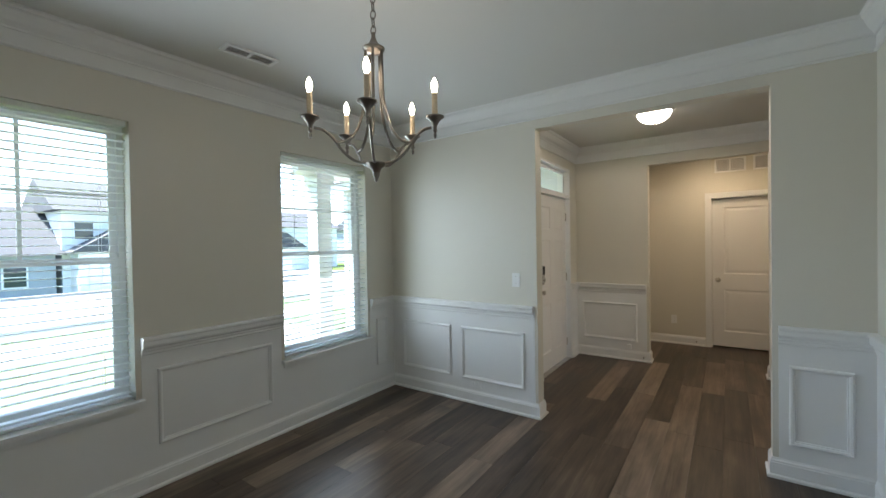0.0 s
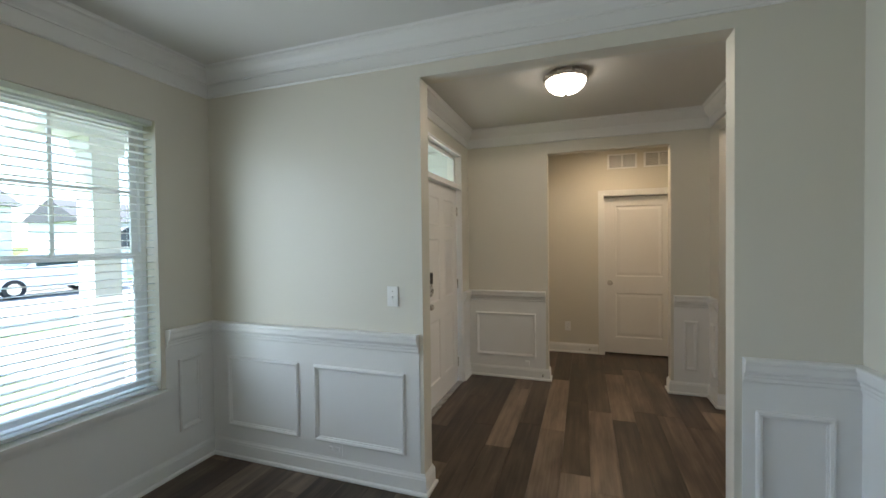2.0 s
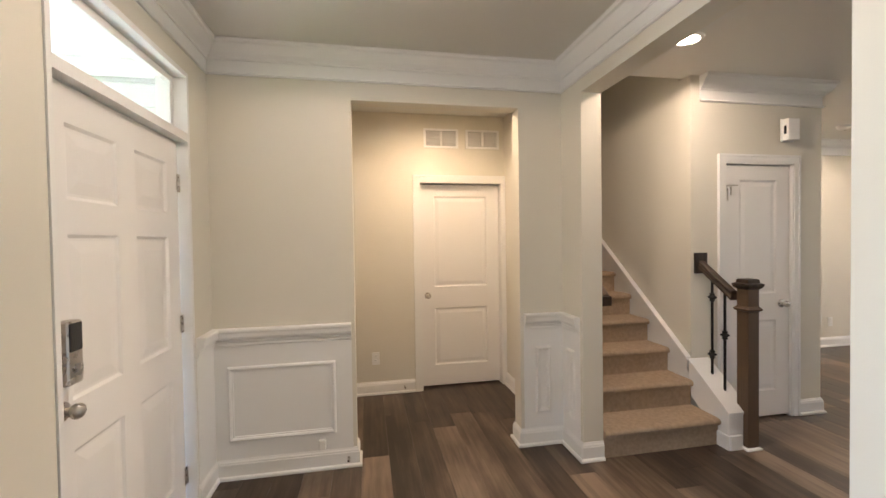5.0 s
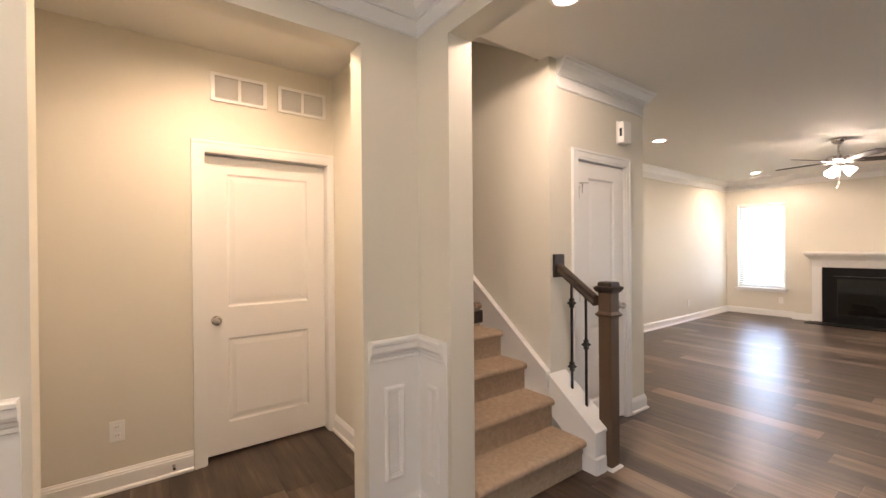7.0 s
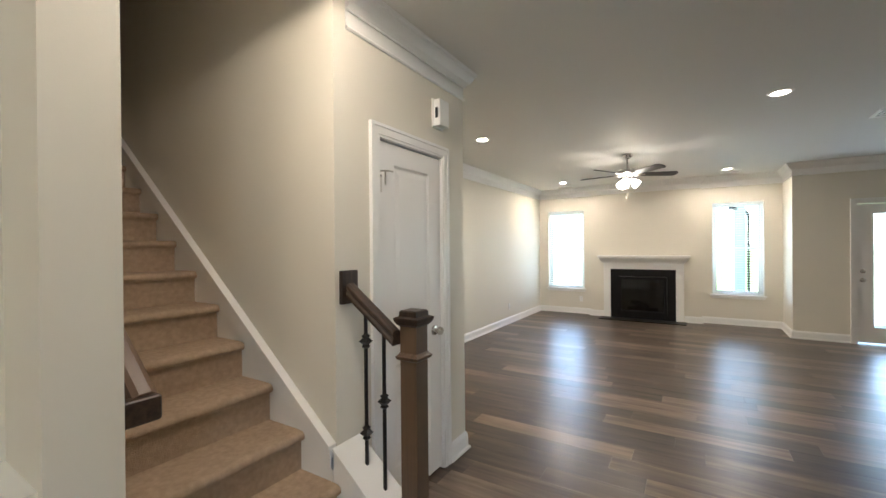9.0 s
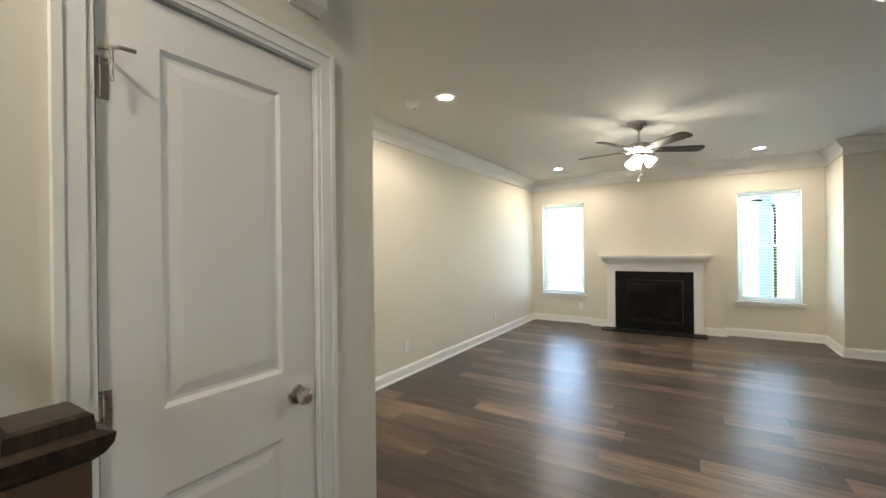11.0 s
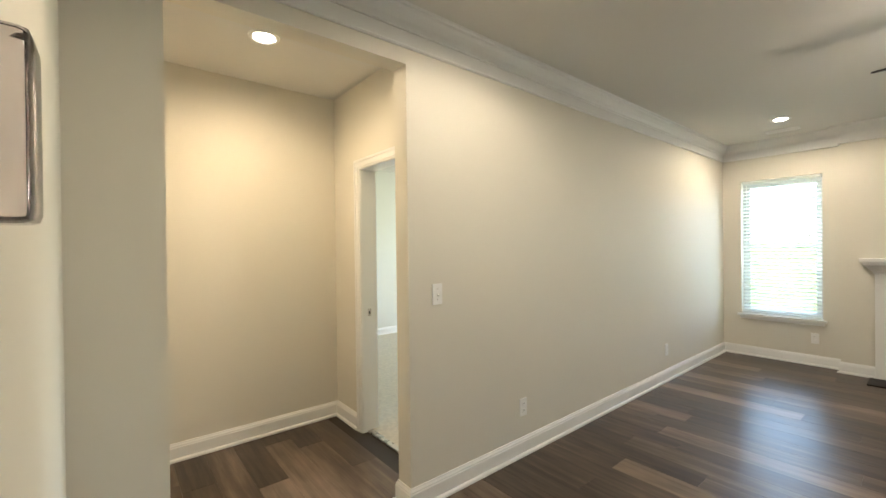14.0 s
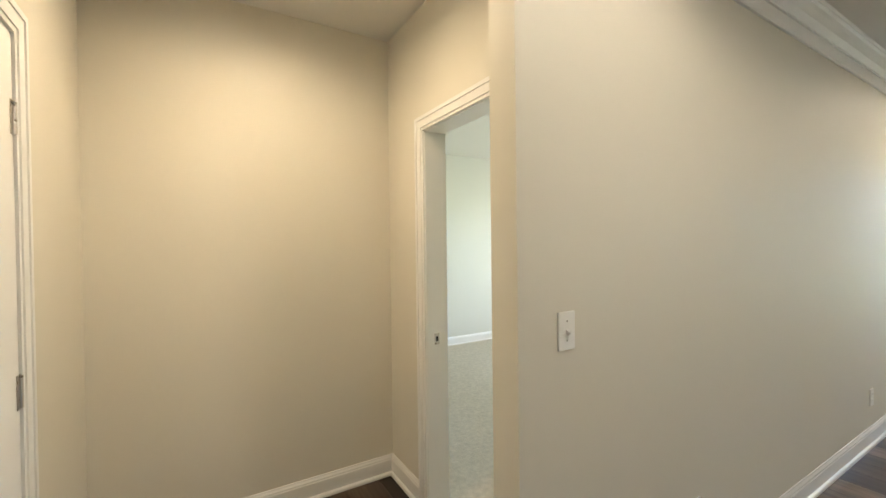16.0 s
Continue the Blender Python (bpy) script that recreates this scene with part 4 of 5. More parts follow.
def baluster(x, y, z0, z1, knuckles):
    ob = thing("baluster", "thin black iron baluster with knuckles", "baluster", (x, y, z0), "iron balusters")
    part("bar", block(-0.0065, 0.0065, -0.0065, 0.0065, 0, z1 - z0, 0.0015), IRON, ob)
    for k in knuckles:
        part("knuckle", square_turn([(0.007, k - 0.034), (0.014, k - 0.026), (0.010, k - 0.016), (0.023, k), (0.010, k + 0.016), (0.014, k + 0.026), (0.007, k + 0.034)]), IRON, ob, "forged knuckle")


baluster(1.750, 5.185, 0.426, 1.170, (0.17, 0.60))
baluster(1.750, 5.075, 0.345, 1.090, (0.42,))

wr = thing("wall_handrail", "dark stained wooden handrail along the stair wall", "handrail", (0, 0, 0))
part("rail", rail(0.812, 5.085, 1.055, 8.6, 1.055 + RISE / GO * 3.515), STAINED_Y, wr)
part("rail_return", block(0.747, 0.843, 5.062, 5.105, 1.018, 1.085, 0.012, 3), STAINED_Y, wr)
for y in (5.9, 7.2, 8.4):
    z = 1.055 + RISE / GO * (y - 5.085)
    part("bracket", tube([(0.747, y, z - 0.09), (0.785, y, z - 0.09), (0.812, y, z - 0.035)], 0.006, 8), NICKEL, wr)

# ---- fireplace ----
fp = thing("fireplace", "black gas fireplace with slate surround", "fireplace", (9.25, 4.78, 0))
part("surround", turned(grid_slab(-0.58, 0.58, 0.002, 0.99, 0.045, [(-0.435, 0.435, 0.115, 0.845)]), pose(-0.05, 0, 0, 0, 0, -90)), BLACK, fp, "black slate surround")
fb = bmesh.new()
box(fb, -0.045, 0.36, 0.436, 0.46, 0.09, 0.86)
box(fb, -0.045, 0.36, -0.46, -0.436, 0.09, 0.86)
box(fb, 0.34, 0.36, -0.4355, 0.4355, 0.09, 0.86)
box(fb, -0.045, 0.339, -0.4355, 0.4355, 0.09, 0.114)
box(fb, -0.045, 0.339, -0.4355, 0.4355, 0.846, 0.86)
part("firebox", fb, FIREBOX, fp)
part("metal_frame", ring(bmesh.new(), -0.062, -0.042, -0.433, 0.433, 0.117, 0.843, 0.055), BLACK, fp, "black metal door frame")
part("louvre", block(-0.066, -0.050, -0.40, 0.40, 0.150, 0.158), IRON, fp)
pane = part("fire_glass", block(-0.050, -0.046, -0.38, 0.38, 0.17, 0.79), clear("smoked_glass", (0.10, 0.10, 0.10), 0.02, 1.45), fp, "smoked glass front")
for k, (a, b) in enumerate((((0.06, -0.26, 0.19), (0.12, 0.20, 0.22)), ((0.16, -0.16, 0.20), (0.10, 0.27, 0.20)), ((0.07, -0.10, 0.27), (0.15, 0.12, 0.33)), ((0.10, 0.02, 0.25), (0.08, 0.22, 0.34)))):
    pts = [Vector(a).lerp(Vector(b), t / 6) + Vector((0.008 * math.sin(2 * t + k), 0, 0.01 * math.cos(t * 1.7 + k))) for t in range(7)]
    part("log", tube(pts, [0.030, 0.036, 0.034, 0.038, 0.033, 0.036, 0.028], 10), LOG, fp, "charred ceramic log", True)
part("log_grate", block(0.02, 0.22, -0.30, 0.30, 0.135, 0.155, 0.004), IRON, fp)

mt = thing("fireplace_mantel", "white painted wooden mantel with stepped shelf", "mantel", (9.25, 4.78, 0))
for s in (-1, 1):
    ya, yb = sorted((s * 0.583, s * 0.715))
    part("leg", block(-0.060, -0.001, ya, yb, 0.002, 0.992, 0.003), TRIM, mt)
part("header", block(-0.060, -0.001, -0.715, 0.715, 0.9925, 1.108, 0.003), TRIM, mt)
SH = [(-0.001, 1.109), (0.068, 1.109), (0.074, 1.119), (0.074, 1.133), (0.092, 1.141), (0.104, 1.161), (0.118, 1.179), (0.140, 1.197), (0.148, 1.229), (-0.001, 1.229)]
bm = bmesh.new()
rows = []
for d, z in SH:
    e = 0.715 + max(0, d - 0.06)
    rows.append([bm.verts.new((-d, -e, z)), bm.verts.new((-d, e, z))])
bk = [[bm.verts.new((0.0, r[0].co.y, r[0].co.z)), bm.verts.new((0.0, r[1].co.y, r[1].co.z))] for r in rows]
for i in range(len(rows) - 1):
    bm.faces.new((rows[i][0], rows[i][1], rows[i + 1][1], rows[i + 1][0]))
    for e in (0, 1):
        bm.faces.new((rows[i][e], rows[i + 1][e], bk[i + 1][e], bk[i][e]))
part("bed_moulding", bm, TRIM, mt)
part("shelf", block(-0.168, -0.001, -0.822, 0.822, 1.2295, 1.268, 0.004), TRIM, mt)
hb = thing("hearth_slab", "flat black slate hearth set in the floor", "hearth", (9.19, 4.78, 0))
for k in range(3):
    part("tile", block(-0.305, 0.004, -0.755 + 0.505 * k, -0.255 + 0.505 * k, -0.004, 0.014, 0.002), BLACK, hb)

# ---- ceiling fan ----
DROP = -0.045
fan = thing("ceiling_fan", "brushed nickel ceiling fan, dark blades, three lit glass shades", "ceiling fan", (6.45, 4.67, CEIL))
part("canopy", lathe([(0, 0), (0.072, 0), (0.074, -0.012), (0.060, -0.040), (0.035, -0.062), (0.018, -0.068), (0, -0.068)], 28), NICKEL, fan, "", True)
part("downrod", tube([(0, 0, -0.06), (0, 0, -0.20)], 0.012, 12), NICKEL, fan, "", True)
part("motor_housing", lathe([(0.014, -0.150), (0.045, -0.155), (0.105, -0.165), (0.128, -0.180), (0.130, -0.215), (0.112, -0.235), (0.080, -0.245), (0.060, -0.262), (0.058, -0.285), (0, -0.285)], 36, (0, 0, DROP)), NICKEL, fan, "", True)
for k in range(5):
    a = radians(-63 + 72 * k)
    m = Matrix.Rotation(a, 4, "Z") @ pose(0, 0, DROP)
    arm = turned(tube(curve_points([(0.085, 0, -0.238), (0.13, 0.012, -0.250), (0.17, 0.022, -0.236), (0.23, 0.022, -0.230)], 5), 0.007, 8, tube(curve_points([(0.085, 0, -0.238), (0.13, -0.012, -0.250), (0.17, -0.022, -0.236), (0.23, -0.022, -0.230)], 5), 0.007, 8)), m)
    iron = part("blade_arm", arm, NICKEL, fan, "curved nickel blade arm", True)
    bm = bmesh.new()
    outline = [(0.19, -0.045), (0.24, -0.056), (0.615, -0.071), (0.648, -0.050), (0.658, -0.02), (0.658, 0.02), (0.648, 0.050), (0.615, 0.071), (0.24, 0.056), (0.19, 0.045)]
    va, vb = [[bm.verts.new((x, y, z)) for x, y in outline] for z in (0.0, 0.007)]
    bm.faces.new(va)
    bm.faces.new(vb)
    for i in range(len(outline)):
        j = (i + 1) % len(outline)
        bm.faces.new((va[i], va[j], vb[j], vb[i]))
    turned(bm, m @ pose(0, 0, -0.232, -13, 0, 0))
    part("blade", bm, BLADE, fan, "dark walnut fan blade")
part("light_kit", lathe([(0.058, -0.285), (0.062, -0.295), (0.050, -0.312), (0.030, -0.325), (0.012, -0.335), (0, -0.338)], 24, (0, 0, DROP)), NICKEL, fan, "", True)
for k in range(3):
    m = Matrix.Rotation(radians(170 + 120 * k), 4, "Z") @ pose(0.045, 0, DROP - 0.300, 0, -48, 0)
    sh = part("glass_shade", turned(lathe([(0.022, 0.0), (0.026, -0.018), (0.044, -0.050), (0.056, -0.085), (0.060, -0.118), (0.057, -0.118), (0.040, -0.060), (0.018, -0.018), (0.0, -0.012)], 24), m), DOME, fan, "lit frosted glass shade", True)
    part("fitter", turned(lathe([(0, 0.012), (0.022, 0.012), (0.026, 0.0), (0.024, -0.012), (0.020, -0.012)], 18), m), NICKEL, sh, "", True)
for x, y, l in ((0.012, 0.016, 0.20), (-0.014, -0.012, 0.16)):
    ch2 = part("pull_chain", tube([(x, y, DROP - 0.33), (x, y, DROP - 0.33 - l)], 0.002, 6), NICKEL, fan)
    part("fob", lathe([(0, 0.0), (0.006, -0.006), (0.009, -0.022), (0.005, -0.032), (0, -0.034)], 10, (x, y, DROP - 0.33 - l)), NICKEL, ch2, "", True)

# ---- foyer flush light ----
fl = thing("flush_light", "lit frosted dome ceiling light in brushed nickel", "ceiling light", (-0.635, 4.05, CEIL))
part("pan", lathe([(0, 0), (0.141, 0), (0.157, -0.012), (0.162, -0.030), (0.157, -0.048), (0.146, -0.052), (0.144, -0.040)], 40), NICKEL, fl, "brushed nickel pan", True)
part("dome", lathe([(0.144, -0.046), (0.140, -0.070), (0.124, -0.098), (0.095, -0.122), (0.055, -0.138), (0.000, -0.144)], 40), DOME, fl, "glowing frosted glass dome", True)
part("finial", lathe([(0, -0.142), (0.012, -0.144), (0.014, -0.152), (0.006, -0.160), (0, -0.164)], 16), NICKEL, fl, "", True)

# ---- chandelier ----
cx, cy, cz = -1.328, 1.105, 1.768
cd = thing("chandelier", "five-arm aged pewter candle chandelier, bulbs lit", "chandelier", (cx, cy, cz))
part("finial", lathe([(0, 0), (0.006, 0.004), (0.010, 0.018), (0.016, 0.030), (0.014, 0.036), (0.024, 0.058), (0.044, 0.074), (0.046, 0.082), (0.030, 0.086), (0.010, 0.092), (0, 0.094)], 24), PEWTER, cd, "turned pewter finial cup", True)
part("crown_hub", lathe([(0, 0.545), (0.010, 0.548), (0.034, 0.556), (0.046, 0.566), (0.048, 0.574), (0.030, 0.582), (0.018, 0.600), (0.010, 0.616), (0.008, 0.640), (0, 0.642)], 24), PEWTER, cd, "", True)
for k in range(5):
    m = Matrix.Rotation(radians(-51.6 + 72 * k), 4, "Z")
    low = curve_points([(0.030, 0, 0.078), (0.085, 0, 0.085), (0.135, 0, 0.120), (0.175, 0, 0.172), (0.215, 0, 0.205), (0.252, 0, 0.213)], 6)
    up = curve_points([(0.036, 0, 0.560), (0.038, 0, 0.45), (0.045, 0, 0.33), (0.075, 0, 0.225), (0.118, 0, 0.172), (0.160, 0, 0.160), (0.175, 0, 0.172)], 6)
    arm = part("arm", turned(tube(low, 0.0062, 8, tube(up, 0.0062, 8)), m), PEWTER, cd, "swept pewter arm", True)
    cup = part("candle_cup", turned(lathe([(0, 0.165), (0.004, 0.168), (0.007, 0.180), (0.004, 0.190), (0.010, 0.198), (0.007, 0.207), (0.008, 0.216), (0.014, 0.228), (0.026, 0.244), (0.038, 0.252), (0.038, 0.257), (0.013, 0.254), (0, 0.254)], 20, (0.268, 0, 0)), m), PEWTER, cd, "flared pewter candle cup", True)
    part("candle_sleeve", turned(lathe([(0.0115, 0.253), (0.0120, 0.262), (0.0115, 0.352), (0.009, 0.354), (0, 0.354)], 14, (0.268, 0, 0)), m), CANDLE, cup, "ivory candle sleeve", True)
    part("bulb", turned(lathe([(0.006, 0.354), (0.009, 0.362), (0.0135, 0.378), (0.0130, 0.390), (0.0075, 0.406), (0.0025, 0.417), (0, 0.418)], 14, (0.268, 0, 0)), m), BULB, cup, "glowing flame bulb", True)
links = int((CEIL - 0.03 - cz - 0.64) / 0.034) + 1
for k in range(links):
    z = 0.650 + 0.034 * k
    pts = [(0.011 * math.cos(a), 0, z + 0.021 * math.sin(a)) for a in (2 * math.pi * i / 12 for i in range(13))]
    part("chain_link", turned(tube(pts, 0.0028, 6), Matrix.Rotation(radians(90 * (k % 2) + 20), 4, "Z")), PEWTER, cd, "", True)
part("ceiling_canopy", lathe([(0, CEIL - cz), (0.062, CEIL - cz), (0.060, CEIL - cz - 0.010), (0.030, CEIL - cz - 0.028), (0.008, CEIL - cz - 0.036), (0, CEIL - cz - 0.036)], 24), PEWTER, cd, "", True)

# ---- outdoors ----
LAWN = plain("mown_lawn", (0.085, 0.125, 0.030), 0.95, vary=0.4, scale=0.9, bump=1.0, grain=30, spec=0.1)
ASPHALT = plain("road_asphalt", (0.22, 0.215, 0.205), 0.9, vary=0.15, scale=2, bump=0.6, grain=80)
CONCRETE = plain("pale_concrete", (0.42, 0.41, 0.38), 0.85, vary=0.1, scale=2, bump=0.4, grain=60)
SIDING = plain("white_siding", (0.70, 0.71, 0.71), 0.55, vary=0.03, scale=2)
GREY_SIDING = plain("grey_siding", (0.30, 0.33, 0.36), 0.6, vary=0.05, scale=2)
SHINGLE = plain("grey_shingle", (0.07, 0.07, 0.075), 0.9, vary=0.35, scale=6, bump=0.8, grain=30)
MULCH = plain("brown_mulch", (0.07, 0.045, 0.03), 0.95, vary=0.5, scale=20, bump=1.0, grain=60)
LEAF = plain("shrub_leaf", (0.06, 0.10, 0.03), 0.6, vary=0.4, scale=12)
DARKGLASS = plain("dark_window_glass", (0.03, 0.04, 0.05), 0.08, vary=0.1)
CARPAINT = plain("white_car_paint", (0.72, 0.73, 0.74), 0.2, vary=0.02, coat=0.6)
RUBBER = plain("tyre_rubber", (0.02, 0.02, 0.02), 0.8)
BRONZE = plain("dark_bronze_metal", (0.035, 0.032, 0.03), 0.45, 0.3)
GZ, FALL = -0.30, 1.3

# one ground sheet to the horizon
bm = bmesh.new()
prof = [(3000, GZ), (-21.3, GZ), (-32, GZ - FALL), (-3000, GZ - FALL), (-3000, GZ - 2), (3000, GZ - 2)]
rims = [[bm.verts.new((x, y, z)) for x, z in prof] for y in (-3000, 3000)]
for i in range(len(prof)):
    j = (i + 1) % len(prof)
    bm.faces.new((rims[0][i], rims[0][j], rims[1][j], rims[1][i]))
bm.faces.new(rims[0])
bm.faces.new(rims[1][::-1])
solid("ground", bm, LAWN, "sunlit mown lawn to the horizon", "ground", kind="structure")
solid("pavement", block(-10.6, -9.2, -120, 120, GZ - 0.1, GZ + 0.02), CONCRETE, "pale concrete pavement", "pavement", kind="structure")
solid("road", block(-21.0, -12.6, -120, 120, GZ - 0.1, GZ - 0.0 + 0.006), ASPHALT, "grey asphalt residential road", "road", kind="structure")
for x in (-12.6, -21.15):
    solid("kerb", block(x, x + 0.15, -120, 120, GZ - 0.1, GZ + 0.12, 0.02), CONCRETE, "raised concrete kerb", "kerb", kind="structure")
solid("front_walk", block(-9.2, -4.3, 4.2, 5.4, GZ - 0.1, GZ + 0.03), CONCRETE, "concrete walk to the porch", "pavement", kind="structure")
solid("porch_slab", block(-4.3, -1.93, 3.21, 5.69, GZ - 0.1, -0.05), CONCRETE, "concrete front porch slab", "pavement", kind="structure")
solid("porch_ceiling", block(-4.4, -1.93, 3.21, 5.69, 2.62, 2.72), SIDING, "white porch ceiling", "ceiling", kind="structure")
solid("porch_beam", block(-4.4, -4.1, 2.7, 5.69, 2.36, 2.62), SIDING, "white porch beam", "beam", kind="structure")
solid("patio_slab", block(8.72, 12.0, -1.5, 3.2, GZ - 0.1, -0.06), CONCRETE, "concrete back patio", "pavement", kind="structure")
solid("patio_ceiling", block(9.55, 12.0, -1.5, 3.2, 2.50, 2.62), SIDING, "white patio ceiling", "ceiling", kind="structure")


def clad_wall(bm, axis, at, face, u0, u1, z0, z1, step=0.16):
    """Lap siding: courses that lean out at their foot."""
    k = z0
    while k < z1 - 0.01:
        h = min(step, z1 - k)
        a, b = (0.018, 0.004)
        for p, q in ((0, 1),):
            if axis == "y":
                c = [(at + face * a, u0, k), (at + face * a, u1, k), (at + face * b, u1, k + h), (at + face * b, u0, k + h), (at, u0, k), (at, u1, k)]
            else:
                c = [(u0, at + face * a, k), (u1, at + face * a, k), (u1, at + face * b, k + h), (u0, at + face * b, k + h), (u0, at, k), (u1, at, k)]
            v = [bm.verts.new(x) for x in c]
            bm.faces.new((v[0], v[1], v[2], v[3]))
            bm.faces.new((v[0], v[4], v[5], v[1]))
        k += h
    return bm


def column(at, h):
    ob = thing("porch_column", "square white porch column with base and cap", "column", at, "porch columns")
    part("shaft", block(-0.10, 0.10, -0.10, 0.10, 0.0, h, 0.006), SIDING, ob)
    part("base", block(-0.13, 0.13, -0.13, 0.13, 0.0, 0.16, 0.01), SIDING, ob)
    part("capital", block(-0.13, 0.13, -0.13, 0.13, h - 0.12, h, 0.01), SIDING, ob)


column((-4.25, 3.10, -0.05), 2.41)
column((11.5, 3.05, -0.06), 2.56)


def downspout(at, top, way):
    ob = thing("downspout", "dark bronze gutter downspout with elbow", "downspout", at, "downspouts")
    part("pipe", block(-0.03, 0.03, -0.025, 0.025, 0.05, top, 0.008), BRONZE, ob)
    part("elbow", tube([(0, 0, top - 0.02), (way[0] * 0.10, way[1] * 0.10, top + 0.10), (way[0] * 0.38, way[1] * 0.38, top + 0.14)], 0.04, 8), BRONZE, ob)


downspout((-6.76, 5.32, GZ), 2.62, (0.6, -0.8))
downspout((11.5, 2.89, GZ), 2.44, (-0.3, 0.95))

# garage wing beside the porch
gw = thing("garage_wing", "white lap-sided garage wing with shingle roof", "house", (0, 0, 0))
part("wall", block(-6.70, -1.93, 5.70, 11.6, GZ - 0.05, 2.72), SIDING, gw)
part("siding", clad_wall(clad_wall(bmesh.new(), "x", 5.70, -1, -6.70, -1.94, GZ, 2.60), "y", -6.70, -1, 5.70, 11.6, GZ, 2.60), SIDING, gw)
part("corner_board", block(-6.73, -6.60, 5.67, 5.80, GZ, 2.62), SIDING, gw)
part("fascia", block(-7.05, -1.94, 5.36, 5.42, 2.60, 2.80), SIDING, gw)
bm = bmesh.new()
pts = [(-7.1, 5.30, 2.74), (-7.1, 11.9, 2.74), (-7.1, 8.6, 4.6), (-1.7, 5.30, 2.74), (-1.7, 11.9, 2.74), (-1.7, 8.6, 4.6)]
v = [bm.verts.new(q) for q in pts]
for f in ((0, 1, 2), (3, 5, 4), (0, 2, 5, 3), (1, 4, 5, 2), (0, 3, 4, 1)):
    bm.faces.new([v[i] for i in f])
part("roof", bm, SHINGLE, gw, "grey shingle roof")

# main roof over the house, behind and above the rooms
bm = bmesh.new()
# the front edge at x=-4.45 is an added overhang, unseen, that blocks the sun
pts = [(-4.45, -2.2, 2.90), (10.0, -2.2, 2.90), (10.0, 11.5, 2.90), (-4.45, 11.5, 2.90), (1.0, 4.6, 6.6), (5.5, 4.6, 6.6)]
v = [bm.verts.new(q) for q in pts]
for f in ((0, 1, 5, 4), (2, 3, 4, 5), (3, 0, 4), (1, 2, 5)):
    bm.faces.new([v[i] for i in f])
solid("roof", bm, SHINGLE, "grey shingle hipped roof, unseen, with added sun-blocking overhang", "roof", kind="structure")


# unseen board added above the dining windows so no sun patches fall indoors
solid("eave_sun_block", block(-4.4, -3.19, -2.2, 3.19, 2.76, 2.86), SIDING, "white board added under the eave, unseen, to block the sun", "soffit", kind="structure")


def shrub(at, r):
    ob = thing("shrub", "low green shrub in the mulch bed", "shrub", at, "foundation shrubs")
    part("stem", tube([(0, 0, 0), (0.01, 0.01, r * 0.8)], 0.012, 6), MULCH, ob)
    bm = bmesh.new()
    for _ in range(240):
        d = Vector((random.gauss(0, 1), random.gauss(0, 1), abs(random.gauss(0, 0.8)))).normalized() * r * random.uniform(0.5, 1.0)
        d.z = d.z * 0.8 + 0.06
        u = Vector((random.gauss(0, 1), random.gauss(0, 1), random.gauss(0, 1))).normalized() * 0.035
        w = u.cross(d).normalized() * 0.018
        bm.faces.new([bm.verts.new(q) for q in (d - u, d + w, d + u, d - w)])
    part("foliage", bm, LEAF, ob)


solid("mulch_bed", block(-5.2, -3.2, -1.0, 3.0, GZ - 0.1, GZ + 0.03, 0.02), MULCH, "brown mulch bed below the windows", "flower bed", kind="structure")
for k in range(5):
    shrub((-4.4 + 0.12 * (k % 2), -0.6 + 0.75 * k, GZ + 0.02), 0.22 + 0.03 * (k % 3))


